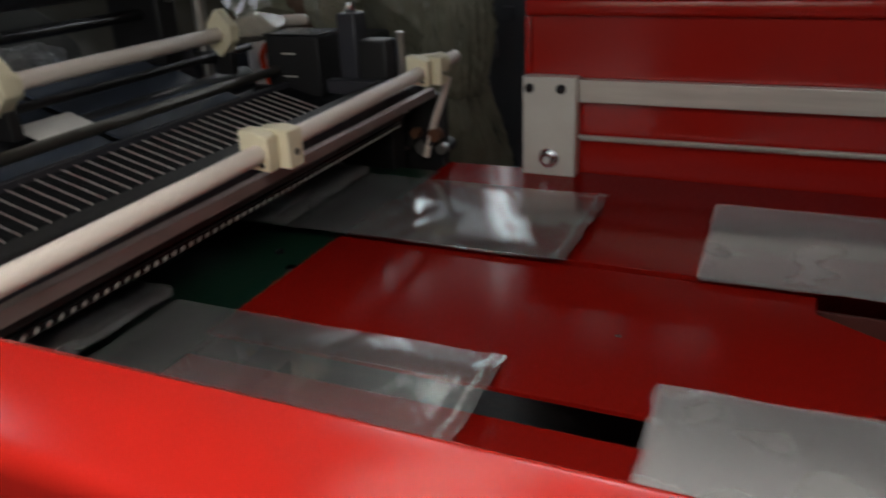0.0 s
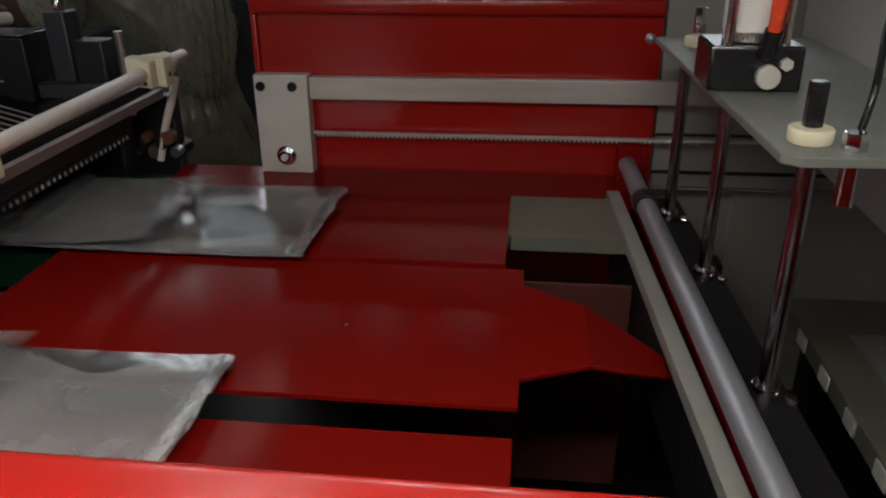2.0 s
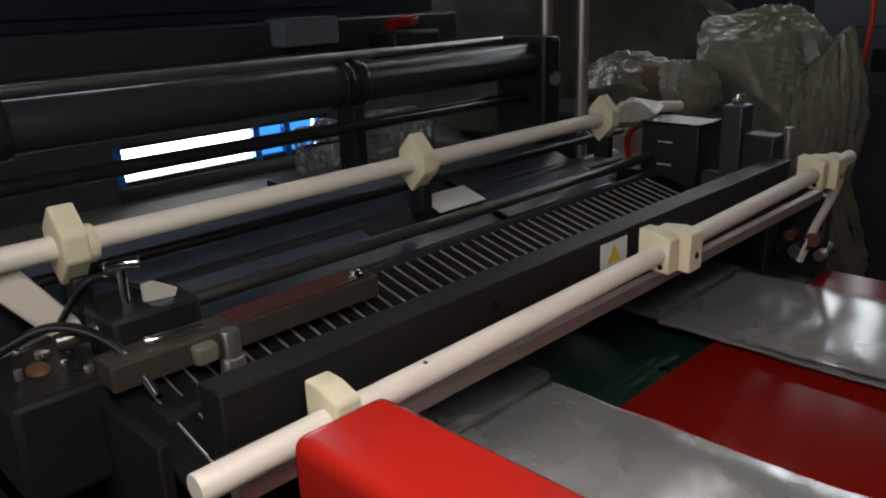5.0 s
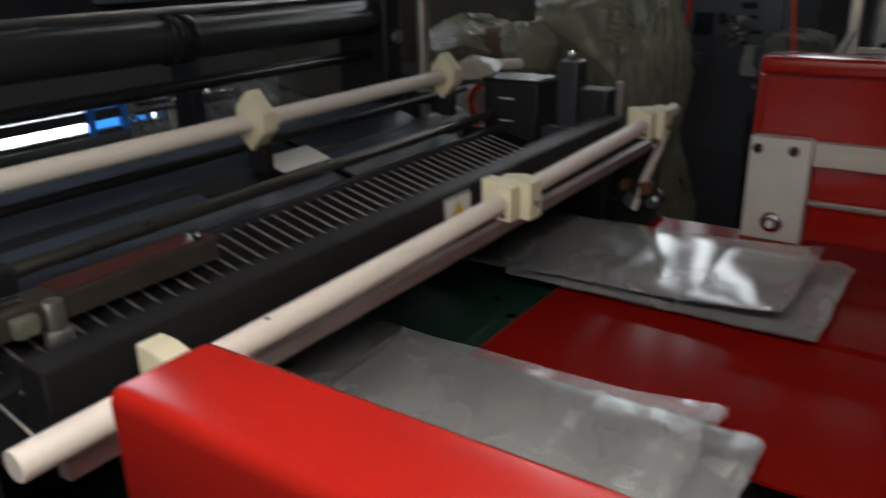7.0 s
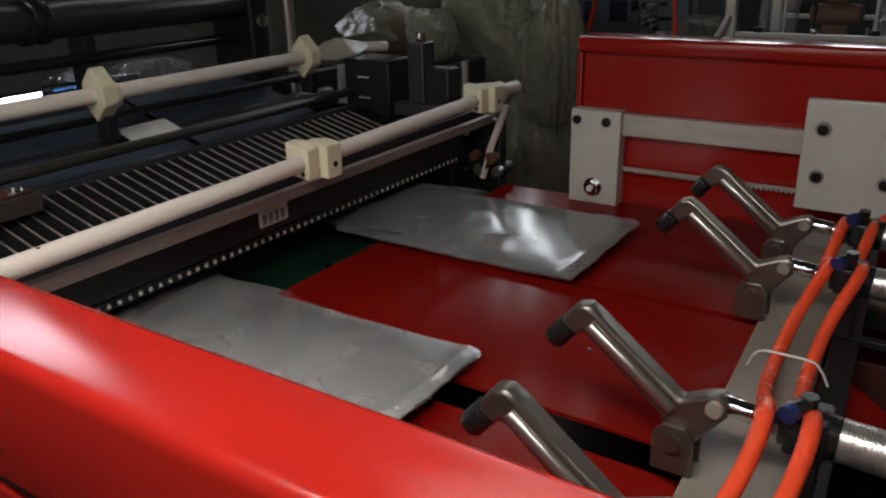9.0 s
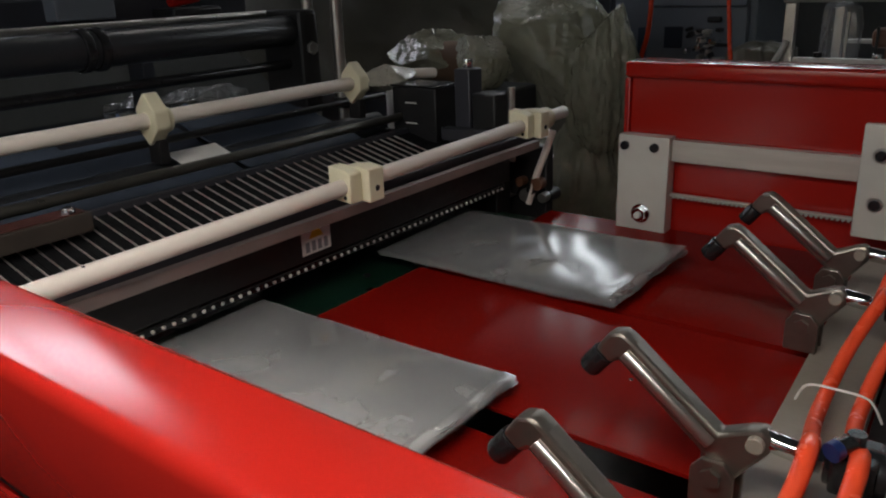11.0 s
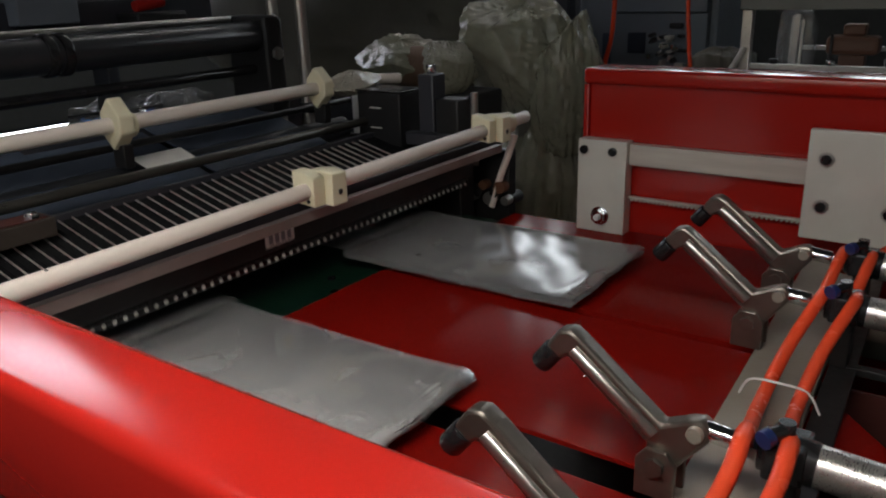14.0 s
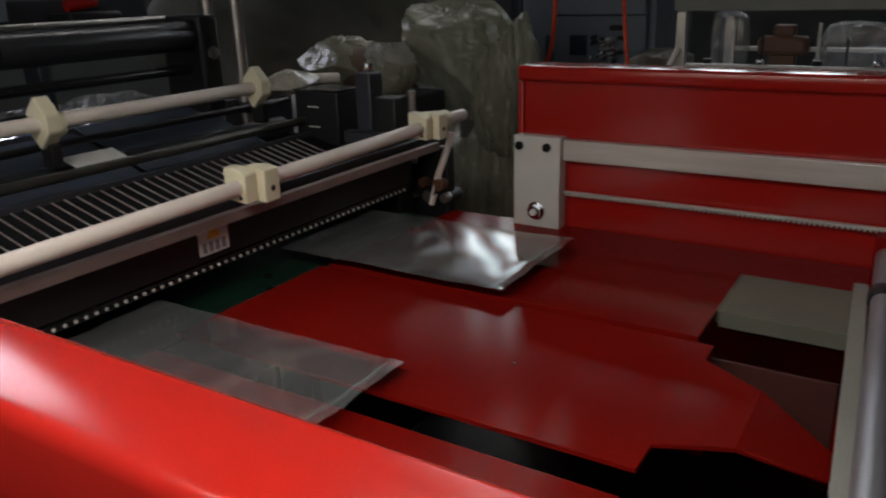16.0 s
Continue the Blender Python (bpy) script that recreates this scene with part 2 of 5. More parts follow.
# ---- building blocks ----
class Shape:
    """A mesh in the making, in world metres."""

    def __init__(self):
        self.bm = bmesh.new()

    def _add(self, other, m=None):
        if m is not None:
            bmesh.ops.transform(other, matrix=m, verts=other.verts)
        me = bpy.data.meshes.new("tmp")
        other.to_mesh(me)
        other.free()
        self.bm.from_mesh(me)
        bpy.data.meshes.remove(me)
        return self

    def box(self, x0, x1, y0, y1, z0, z1, bevel=0.0015, turn=None, seg=2):
        b = bmesh.new()
        bmesh.ops.create_cube(b, size=1)
        bmesh.ops.scale(b, vec=(x1 - x0, y1 - y0, z1 - z0), verts=b.verts)
        if bevel:
            bmesh.ops.bevel(b, geom=b.edges[:], offset=bevel, segments=seg, affect="EDGES", profile=0.5)
        m = Matrix.Translation(((x0 + x1) / 2, (y0 + y1) / 2, (z0 + z1) / 2))
        if turn:
            m = m @ Euler([radians(a) for a in turn]).to_matrix().to_4x4()
        return self._add(b, m)

    def cyl(self, p, q, r, seg=24, r2=None, bevel=0.0):
        p, q = Vector(p), Vector(q)
        b = bmesh.new()
        bmesh.ops.create_cone(b, cap_ends=True, segments=seg, radius1=r, radius2=r if r2 is None else r2, depth=(q - p).length)
        if bevel:
            rim = [e for e in b.edges if len(e.link_faces) == 2 and any(len(f.verts) > 4 for f in e.link_faces)]
            bmesh.ops.bevel(b, geom=rim, offset=bevel, segments=2, affect="EDGES", profile=0.5)
        m = Matrix.Translation((p + q) / 2) @ (q - p).to_track_quat("Z", "Y").to_matrix().to_4x4()
        return self._add(b, m)

    def ball(self, c, r, squash=(1, 1, 1)):
        b = bmesh.new()
        bmesh.ops.create_uvsphere(b, u_segments=16, v_segments=10, radius=r)
        return self._add(b, Matrix.Translation(c) @ Matrix.Diagonal((*squash, 1)))

    def hose(self, points, r, seg=10, steps=8):
        """A round tube through points, smoothed."""
        pts = [Vector(p) for p in points]
        path = []
        for i in range(len(pts) - 1):
            a, b_, c, d = pts[max(i - 1, 0)], pts[i], pts[i + 1], pts[min(i + 2, len(pts) - 1)]
            for s in range(steps):
                u = s / steps
                path.append(0.5 * (2 * b_ + (c - a) * u + (2 * a - 5 * b_ + 4 * c - d) * u**2 + (3 * b_ - a - 3 * c + d) * u**3))
        path.append(pts[-1])
        b = bmesh.new()
        rings = []
        for i, p in enumerate(path):
            way = (path[min(i + 1, len(path) - 1)] - path[max(i - 1, 0)]).normalized()
            side = way.cross(Vector((0.13, 0.2, 0.97))).normalized()
            up = side.cross(way)
            rings.append([b.verts.new(p + r * (math.cos(k * math.tau / seg) * side + math.sin(k * math.tau / seg) * up)) for k in range(seg)])
        for one, two in zip(rings, rings[1:]):
            for k in range(seg):
                b.faces.new((one[k], one[(k + 1) % seg], two[(k + 1) % seg], two[k]))
        b.faces.new(rings[0][::-1])
        b.faces.new(rings[-1])
        bmesh.ops.recalc_face_normals(b, faces=b.faces)
        return self._add(b)

    def prism(self, outline, axis, a, b_, bevel=0.0):
        """An outline in the plane across an axis (x: yz, y: xz, z: xy), drawn out from a to b_."""
        b = bmesh.new()

        def at(u, v, w):
            return {"x": (w, u, v), "y": (u, w, v), "z": (u, v, w)}[axis]

        low, high = [b.verts.new(at(u, v, a)) for u, v in outline], [b.verts.new(at(u, v, b_)) for u, v in outline]
        n = len(outline)
        b.faces.new(low[::-1])
        b.faces.new(high)
        for i in range(n):
            b.faces.new((low[i], low[(i + 1) % n], high[(i + 1) % n], high[i]))
        bmesh.ops.recalc_face_normals(b, faces=b.faces)
        if bevel:
            bmesh.ops.bevel(b, geom=b.edges[:], offset=bevel, segments=2, affect="EDGES", profile=0.5)
        return self._add(b)


BASES = {}


def finish(name, shape, mat, origin):
    bm = shape.bm
    bmesh.ops.translate(bm, verts=bm.verts, vec=-Vector(origin))
    bm.normal_update()
    for f in bm.faces:
        near = [g.calc_area() for e in f.edges for g in e.link_faces if g is not f]
        f.smooth = len(f.verts) <= 4 and not (near and f.calc_area() > 2.5 * sum(near) / len(near) and max(e.calc_face_angle(0) for e in f.edges if len(e.link_faces) == 2) > radians(12))
    for e in bm.edges:
        e.smooth = len(e.link_faces) == 2 and e.calc_face_angle(0) < radians(38)
    me = bpy.data.meshes.new(name)
    bm.to_mesh(me)
    bm.free()
    me.materials.append(mat)
    ob = new(name, me)
    BASES[ob] = Vector(origin)
    return ob


def thing(name, base, label, category, group="", kind=""):
    ob = new(name)
    ob.empty_display_size = 0.02
    ob.location = base
    BASES[ob] = Vector(base)
    return tagged(ob, label, category, group, kind)


def part(name, shape, mat, parent, label="", origin=None):
    origin = BASES[parent] if origin is None else origin
    ob = finish(name, shape, mat, origin)
    ob.parent = parent
    ob.location = Vector(origin) - BASES[parent]
    return tagged(ob, label) if label else ob


def solo(name, shape, mat, base, label, category, group="", kind=""):
    ob = finish(name, shape, mat, base)
    ob.location = base
    return tagged(ob, label, category, group, kind)


def hex_bolt(name, c, axis, r, h, mat, parent, label=""):
    return part(name, Shape().cyl(c, Vector(c) + Vector(axis) * h, r, 6, bevel=0.0008), mat, parent, label)


def cap_bolt(c, axis, r, h, parent, mat=None):
    c, a = Vector(c), Vector(axis)
    return part("bolt", Shape().cyl(c, c + a * h, r, 16, bevel=0.001).cyl(c + a * h * 0.6, c + a * (h + 0.0006), r * 0.5, 6), mat or BLACKGLOSS, parent)


# ---- hall ----
def hall():
    X0, X1, Y0, Y1, H = -5.0, 7.0, -4.0, 9.0, 6.0
    solo("floor", Shape().box(X0 - 0.3, X1 + 0.3, Y0 - 0.3, Y1 + 0.3, -0.2, 0, 0), CONCRETE, (0, 0, 0), "stained grey concrete factory floor", "floor", kind="structure")
    solo("ceiling", Shape().box(X0 - 0.3, X1 + 0.3, Y0 - 0.3, Y1 + 0.3, H, H + 0.2, 0), CEIL, (0, 0, H), "dark factory hall ceiling", "ceiling", kind="structure")
    # west wall with a low daylight opening
    w = Shape().box(X0 - 0.2, X0, Y0, 1.0, 0, H, 0).box(X0 - 0.2, X0, 4.0, Y1, 0, H, 0).box(X0 - 0.2, X0, 1.0, 2.15, 0, 2.5, 0)
    w.box(X0 - 0.2, X0, 2.15, 3.05, 0.40, 2.5, 0).box(X0 - 0.2, X0, 2.15, 4.0, 0, 0.10, 0).box(X0 - 0.2, X0, 3.05, 4.0, 0.40, 2.5, 0).box(X0 - 0.2, X0, 1.0, 4.0, 3.7, H, 0).box(X0 - 0.2, X0, 2.9, 4.0, 2.5, 3.7, 0)
    solo("wall_west", w, WALL, (X0, 0, 0), "dim grey hall wall with a low opening", "wall", kind="structure")
    o = thing("window_1", (X0 - 0.05, 2.9, 0), "low bright window with blue painted bars", "window", kind="structure")
    for y in (2.2, 3.33, 3.62, 3.97):
        part("window_bar", Shape().box(X0 - 0.1, X0 - 0.04, y - 0.03, y + 0.03, 0.10, 0.40, 0.004), BLUE, o)
    for z in (0.115, 0.25, 0.385):
        part("window_bar", Shape().box(X0 - 0.11, X0 - 0.05, 2.15, 4.0, z - (0.045 if z == 0.25 else 0.02), z + (0.035 if z == 0.25 else 0.02), 0.004), MACHINEDARK, o)
    part("blue_pane", Shape().box(X0 - 0.16, X0 - 0.15, 3.36, 3.94, 0.08, 0.36, 0), BLUEPANE, o, "blue sheet with its daylight put in as glow")
    u = thing("window_2", (X0 - 0.05, 1.9, 2.5), "tall bright window with a grey frame", "window", kind="structure")
    for y in (1.03, 1.95, 2.87):
        part("window_bar", Shape().box(X0 - 0.1, X0 - 0.04, y - 0.03, y + 0.03, 2.5, 3.7, 0.004), MACHINEGREY, u)
    solo("backdrop", Shape().box(X0 - 0.6, X0 - 0.55, 0.3, 3.6, 2.0, 4.2, 0), SHADEDLIGHT, (X0 - 0.6, 1.9, 2), "bright daylight outside the window", "backdrop", kind="structure")
    solo("backdrop", Shape().box(X0 - 0.6, X0 - 0.55, 1.5, 4.9, -0.1, 1.0, 0), DAYLIGHT, (X0 - 0.6, 2.9, 0), "bright daylight outside the window", "backdrop", kind="structure")
    # north wall with high windows
    w = Shape().box(X0, X1, Y1, Y1 + 0.2, 0, 2.9, 0).box(X0, X1, Y1, Y1 + 0.2, 5.4, H, 0)
    edges = [X0, -4.54, -4.26, -4.06, -3.78, -2.78, -2.50, -2.28, -2.02, -1.6, -1.0, -0.5, 0.1, 2.2, 2.8, 3.3, 3.9, X1]
    for a, b in zip(edges[0::2], edges[1::2]):
        w.box(a, b, Y1, Y1 + 0.2, 2.9, 5.4, 0)
    solo("wall_north", w, WALL, (0, Y1, 0), "dim grey hall wall with tall high windows", "wall", kind="structure")
    solo("backdrop", Shape().box(X0, X1, Y1 + 0.5, Y1 + 0.55, 2.4, 5.9, 0), WINDOWGLOW, (0, Y1 + 0.5, 3), "overcast sky outside the high windows", "backdrop", kind="structure")
    # unseen south wall with a wide doorway added behind the camera for fill
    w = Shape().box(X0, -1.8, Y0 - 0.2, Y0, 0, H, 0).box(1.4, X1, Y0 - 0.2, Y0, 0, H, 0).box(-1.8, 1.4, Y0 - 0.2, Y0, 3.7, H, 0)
    solo("wall_south", w, WALL, (0, Y0, 0), "dim grey hall wall with an unseen doorway added for light", "wall", kind="structure")
    solo("wall_east", Shape().box(X1, X1 + 0.2, Y0, Y1, 0, H, 0), WALL, (X1, 0, 0), "dim grey hall wall", "wall", kind="structure")
    solo("ground", Shape().box(-300, 300, -300, 300, -0.4, -0.25, 0), CONCRETE, (0, 0, -0.4), "bare concrete yard outside the hall", "ground", kind="structure")


hall()


def strip_light(x, y, z, length, along, label, glow=None):
    f = thing("tube_light", (x, y, z), label, "ceiling light", "tube lights")
    a, b = (length / 2, 0.045) if along == "x" else (0.045, length / 2)
    part("housing", Shape().box(x - a, x + a, y - b, y + b, z, z + 0.05, 0.006), WHITE, f)
    p, q = ((x - a + 0.02, y, z - 0.022), (x + a - 0.02, y, z - 0.022)) if along == "x" else ((x, y - b + 0.02, z - 0.022), (x, y + b - 0.02, z - 0.022))
    part("tube", Shape().cyl(p, q, 0.014, 16), glow or TUBEGLOW, f, "glowing fluorescent tube")
    for s in (-0.8, 0.8):
        cx, cy = (x + s * a, y) if along == "x" else (x, y + s * b)
        part("hanger", Shape().cyl((cx, cy, z + 0.05), (cx, cy, 6.0), 0.004, 8), BLACK, f)


strip_light(0.50, -0.01, 1.705, 0.85, "x", "white fluorescent work light hung over the near beam", DIMTUBE)
for x in (-1.50, -1.12):
    for y in (3.4,):
        strip_light(x, y, 3.6, 2.4, "y", "white fluorescent tube light hung from the roof")


# ---- stacking table ----
def side_panel(y0, y1, inner, end, label, start=0.168):
    """A red side wall of the machine: web, rolled top flange, end fold. inner: +1 if its inner face looks to +y."""
    p = thing("side_panel", (start, (y0 + y1) / 2, 0), label, "machine panel", "machine side panels")
    face = y1 if inner > 0 else y0
    low, back = (1.1505, 0.004) if inner < 0 else (1.106, 0.002)
    mat = RED if inner < 0 else RED_BEAM
    part("web", Shape().box(start + 0.004, end, y0 + back, y1 - back, 0.25, low - (0.0005 if inner < 0 else 0.004), 0.004 if inner > 0 else 0.0008), mat, p)
    lip = -0.012 if inner < 0 else 0.0
    part("flange", Shape().box(start, end, y0 + lip, y1 + (0.0 if inner < 0 else 0.002), low, 1.176, 0.006 if inner < 0 else 0.007, seg=4), mat, p)
    part("end_fold", Shape().box(start - 0.0015, start + 0.008, y0 + lip / 2 + 0.001, y1 - 0.001, 0.25, low - 0.001, 0.002), mat, p)
    if inner > 0:
        part("shadow_joint", Shape().box(start + 0.01, end, y0 + 0.004, y1 - 0.004, low - 0.0042, low + 0.001, 0), BLACK, p, "dark open joint")
    for x in (0.35, end - 0.12):
        part("foot", Shape().box(x, x + 0.08, y0, y1, 0, 0.249, 0.004), BLACK, p)
    return p


far_panel = side_panel(1.240, 1.300, -1, 0.795, "glossy red enamelled steel side panel with rolled top edge")
near_panel = side_panel(0.137, 0.186, 1, 2.2, "glossy red enamelled steel side beam with worn top edge", 0.190)


def end_cabinet():
    c = thing("end_cabinet", (1.4, 1.3, 0), "beige-grey sheet-metal machine cabinet beyond the red panel", "machine cabinet")
    part("body", Shape().box(0.80, 2.3, 1.262, 1.60, 0.0, 1.22, 0.006), BEIGE, c)
    part("seam", Shape().box(0.80, 2.3, 1.2595, 1.2615, 0.964, 0.969, 0.0004), BLACK, c)
    part("seam", Shape().box(0.80, 2.3, 1.2595, 1.2615, 0.902, 0.908, 0.0004), BLACK, c)
    part("door", Shape().box(0.93, 1.35, 1.254, 1.2615, 0.35, 0.88, 0.003), BEIGE, c)


end_cabinet()


def guide_rail():
    g = thing("guide_rail", (0.2, 1.228, 0.9), "flat worn steel guide strip with end plates and toothed belt", "linear guide")
    part("strip", Shape().box(0.257, 2.1, 1.2225, 1.2395, 1.022, 1.057, 0.001), STRIP, g)
    part("end_plate", Shape().box(0.170, 0.256, 1.212, 1.2395, 0.895, 1.061, 0.0015), PLATE, g, "pale zinc end plate")
    for x in (0.182, 0.233):
        cap_bolt((x, 1.212, 1.044), (0, -1, 0), 0.0075, 0.006, g)
    part("washer", Shape().cyl((0.214, 1.212, 0.932), (0.214, 1.209, 0.932), 0.016, 28), CHROME, g)
    hex_bolt("nut", (0.214, 1.209, 0.932), (0, -1, 0), 0.0125, 0.010, CHROME, g, "chrome axle nut")
    # The glint on the axle end is put in as white colour.
    part("axle", Shape().cyl((0.214, 1.199, 0.932), (0.214, 1.194, 0.932), 0.0055, 16, bevel=0.0012), WHITE, g, "axle end coloured white for its glint")
    for z, h in ((0.966, 0.0035), (0.889, 0.0035)):
        belt = Shape().box(0.257, 2.0, 1.2245, 1.2345, z - h / 2, z + h / 2, 0)
        x = 0.262
        while x < 0.86:
            belt.box(x, x + 0.0035, 1.2245, 1.2345, z - h / 2 - 0.003, z - h / 2, 0)
            x += 0.0072
        part("toothed_belt", belt, RAILPINK if z < 0.9 else PLATE, g, "pale toothed drive belt")
    return g


guide_rail()


def table():
    t = thing("stacking_table", (0.3, 0.7, 0.9), "glossy dark red sheet-metal stacking table in three plates", "machine table")
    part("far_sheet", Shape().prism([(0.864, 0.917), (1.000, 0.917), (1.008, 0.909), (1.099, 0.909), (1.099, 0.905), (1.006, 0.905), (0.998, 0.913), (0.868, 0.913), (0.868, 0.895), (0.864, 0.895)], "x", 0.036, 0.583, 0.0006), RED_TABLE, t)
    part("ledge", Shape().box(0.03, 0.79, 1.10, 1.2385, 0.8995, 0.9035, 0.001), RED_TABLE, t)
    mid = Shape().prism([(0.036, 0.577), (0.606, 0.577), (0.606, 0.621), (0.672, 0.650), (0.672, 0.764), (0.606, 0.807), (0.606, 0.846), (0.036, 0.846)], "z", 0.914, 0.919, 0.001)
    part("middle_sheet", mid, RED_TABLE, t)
    tip = bmesh.new()
    low = [(0.672, 0.650, 0.914), (0.672, 0.764, 0.914), (0.758, 0.732, 0.872), (0.758, 0.700, 0.872)]
    a, b = [tip.verts.new(v) for v in low], [tip.verts.new((v[0], v[1], v[2] + 0.005)) for v in low]
    tip.faces.new(a[::-1]), tip.faces.new(b)
    for i in range(4):
        tip.faces.new((a[i], a[(i + 1) % 4], b[(i + 1) % 4], b[i]))
    bmesh.ops.recalc_face_normals(tip, faces=tip.faces)
    s = Shape()
    s._add(tip)
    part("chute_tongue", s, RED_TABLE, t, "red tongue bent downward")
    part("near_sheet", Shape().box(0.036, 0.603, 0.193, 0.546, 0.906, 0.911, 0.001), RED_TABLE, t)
    part("cross_member", Shape().box(0.05, 0.60, 0.845, 0.8635, 0.855, 0.880, 0.001), BLACK, t)
    part("cross_member", Shape().box(0.05, 0.60, 0.545, 0.577, 0.850, 0.876, 0.001), BLACK, t)
    for x in (0.33, 0.40, 0.49):
        part("clip", Shape().box(x, x + 0.012, 0.549, 0.573, 0.8765, 0.882, 0.001), OLIVE, t)
    part("under_tray", Shape().box(0.03, 1.5, 0.193, 1.2385, 0.50, 0.52, 0.002), BLACK, t)
    # The recess shade is put into the colour of both walls.
    part("recess_wall", Shape().box(0.600, 0.732, 0.865, 0.870, 0.60, 0.893, 0.001), RED_SHADE_SHEEN, t, "red recess wall darkened for its shade")
    part("recess_wall", Shape().box(0.615, 0.730, 0.602, 0.606, 0.60, 0.80, 0.001), RED_SHADE_SHEEN, t, "red recess wall darkened for its shade")
    for x, y in ((0.30, 1.07), (0.455, 0.86), (0.43, 0.700)):
        part("rivet", Shape().ball((x, y, 0.9195 if y < 0.8 else 0.906), 0.0025, (1, 1, 0.4)), CHROME, t)
    part("leg", Shape().box(0.3, 0.36, 0.65, 0.75, 0, 0.499, 0.003), BLACK, t)
    return t


table()


def grey_guide(y0, y1):
    g = thing("guide_plate", (0.65, (y0 + y1) / 2, 0.9), "grey-green painted guide plate with folded front lip", "guide plate", "guide plates")
    part("plate", Shape().box(0.585, 0.738, y0, y1, 0.912, 0.917, 0.001), GREYPAINT, g)
    part("lip", Shape().box(0.586, 0.738, y0 - 0.003, y0 - 0.0002, 0.896, 0.917, 0.0008), GREYPAINT, g)
    part("edge_fold", Shape().box(0.5815, 0.5848, y0 + 0.001, y1, 0.900, 0.917, 0.0008), GREYPAINT, g)
    part("bracket", Shape().box(0.60, 0.72, y0 + 0.03, y1 - 0.03, 0.880, 0.9118, 0.001), BLACK, g)


grey_guide(0.953, 1.095)
grey_guide(0.27, 0.44)


def skew(x, y):
    return x + (1.1 - y) * 0.045


def end_station():
    r = thing("take_off_rail", (skew(0.745, 0.7), 0.7, 0.9), "pale flat steel rail across the table end", "rail")
    part("bar", Shape().box(0.746, 0.764, 0.20, 1.12, 0.905, 0.921, 0.001, turn=(0, 0, 3.4)), RAILGREY, r)
    part("support", Shape().box(0.752, 0.762, 0.3, 1.1, 0.80, 0.9045, 0.001, turn=(0, 0, 3.4)), BLACK, r)
    t = thing("end_roller", (skew(0.772, 0.7), 0.7, 0.95), "grey steel roller tube with a black collar", "roller")
    part("tube", Shape().cyl((skew(0.752, 1.16), 1.16, 0.948), (skew(0.752, 0.20), 0.20, 0.948), 0.0122, 32), GREYTUBE, t)
    part("collar", Shape().cyl((skew(0.752, 1.015), 1.015, 0.948), (skew(0.752, 0.985), 0.985, 0.948), 0.0155, 32, bevel=0.001), BLACK, t, "dark worn collar")
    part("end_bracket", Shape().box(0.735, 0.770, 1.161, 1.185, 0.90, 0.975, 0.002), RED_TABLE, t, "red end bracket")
    b = thing("cross_beam", (0.86, 0.85, 0.85), "black steel crossbeam carrying chrome guide posts", "machine beam")
    part("beam", Shape().box(0.800, 0.850, 0.20, 1.16, 0.84, 0.898, 0.003, turn=(0, 0, 2.58)), BLACK, b)
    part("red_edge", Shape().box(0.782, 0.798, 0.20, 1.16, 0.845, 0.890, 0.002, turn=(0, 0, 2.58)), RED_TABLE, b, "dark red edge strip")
    for y in (0.3, 1.05):
        part("bracket", Shape().box(0.80, 0.88, y, y + 0.04, 0.5205, 0.839, 0.002), BLACK, b)
    p = thing("pneumatic_press", (0.83, 0.85, 0.9), "grey press plate on chrome posts with an air cylinder", "press")
    part("plate", Shape().prism([(0.764, 1.105), (0.787, 0.592), (0.800, 0.583), (0.96, 0.588), (0.96, 1.105)], "z", 1.134, 1.142, 0.0015), GREYPALE, p)
    for x, y in ((skew(0.80, 1.07), 1.07), (skew(0.806, 0.887), 0.887), (skew(0.805, 0.646), 0.646)):
        q = part("guide_post", Shape().cyl((x, y, 0.8985), (x, y, 1.1338), 0.0075, 24), POSTSTEEL, p, "polished steel guide post")
        part("collar", Shape().cyl((x, y, 0.8985), (x, y, 0.912), 0.0125, 24, bevel=0.001), CHROME, q)
        part("bolt", Shape().cyl((x + 0.02, y - 0.01, 0.8985), (x + 0.02, y - 0.01, 0.906), 0.006, 6), CHROME, q)
    for x, y in ((0.806, 1.035), (0.815, 0.622)):
        part("bushing", Shape().cyl((x, y, 1.1422), (x, y, 1.154), 0.0165, 28, bevel=0.002), NYLON, p, "white nylon bushing")
        part("stud", Shape().cyl((x, y, 1.1542), (x, y, 1.188), 0.0075, 6, bevel=0.001), CHROME if y > 1 else BLACKGLOSS, p)
    part("clamp_nut", Shape().cyl((0.840, 0.602, 1.1422), (0.840, 0.602, 1.156), 0.009, 6, bevel=0.001).cyl((0.840, 0.602, 1.10), (0.840, 0.602, 1.134), 0.007, 12), CHROME, p)
    part("nose_ball", Shape().ball((0.759, 1.108, 1.139), 0.007), STEEL, p)
    bx, by = 0.812, 0.82
    c = part("air_cylinder", Shape().cyl((bx, by, 1.185), (bx, by, 1.42), 0.026, 32, bevel=0.002), ALU, p, "aluminium air cylinder with red and white label")
    part("label", Shape().cyl((bx, by, 1.195), (bx, by, 1.36), 0.0264, 32), WHITE, c)
    part("label_stripe", Shape().box(bx + 0.0075, bx + 0.0225, by - 0.0235, by - 0.0205, 1.196, 1.359, 0.0004, turn=(0, 0, 36)), ORANGE, c, "red label stripe")
    part("tie_rod", Shape().cyl((bx - 0.024, by - 0.024, 1.1845), (bx - 0.024, by - 0.024, 1.42), 0.005, 12), CHROME, c)
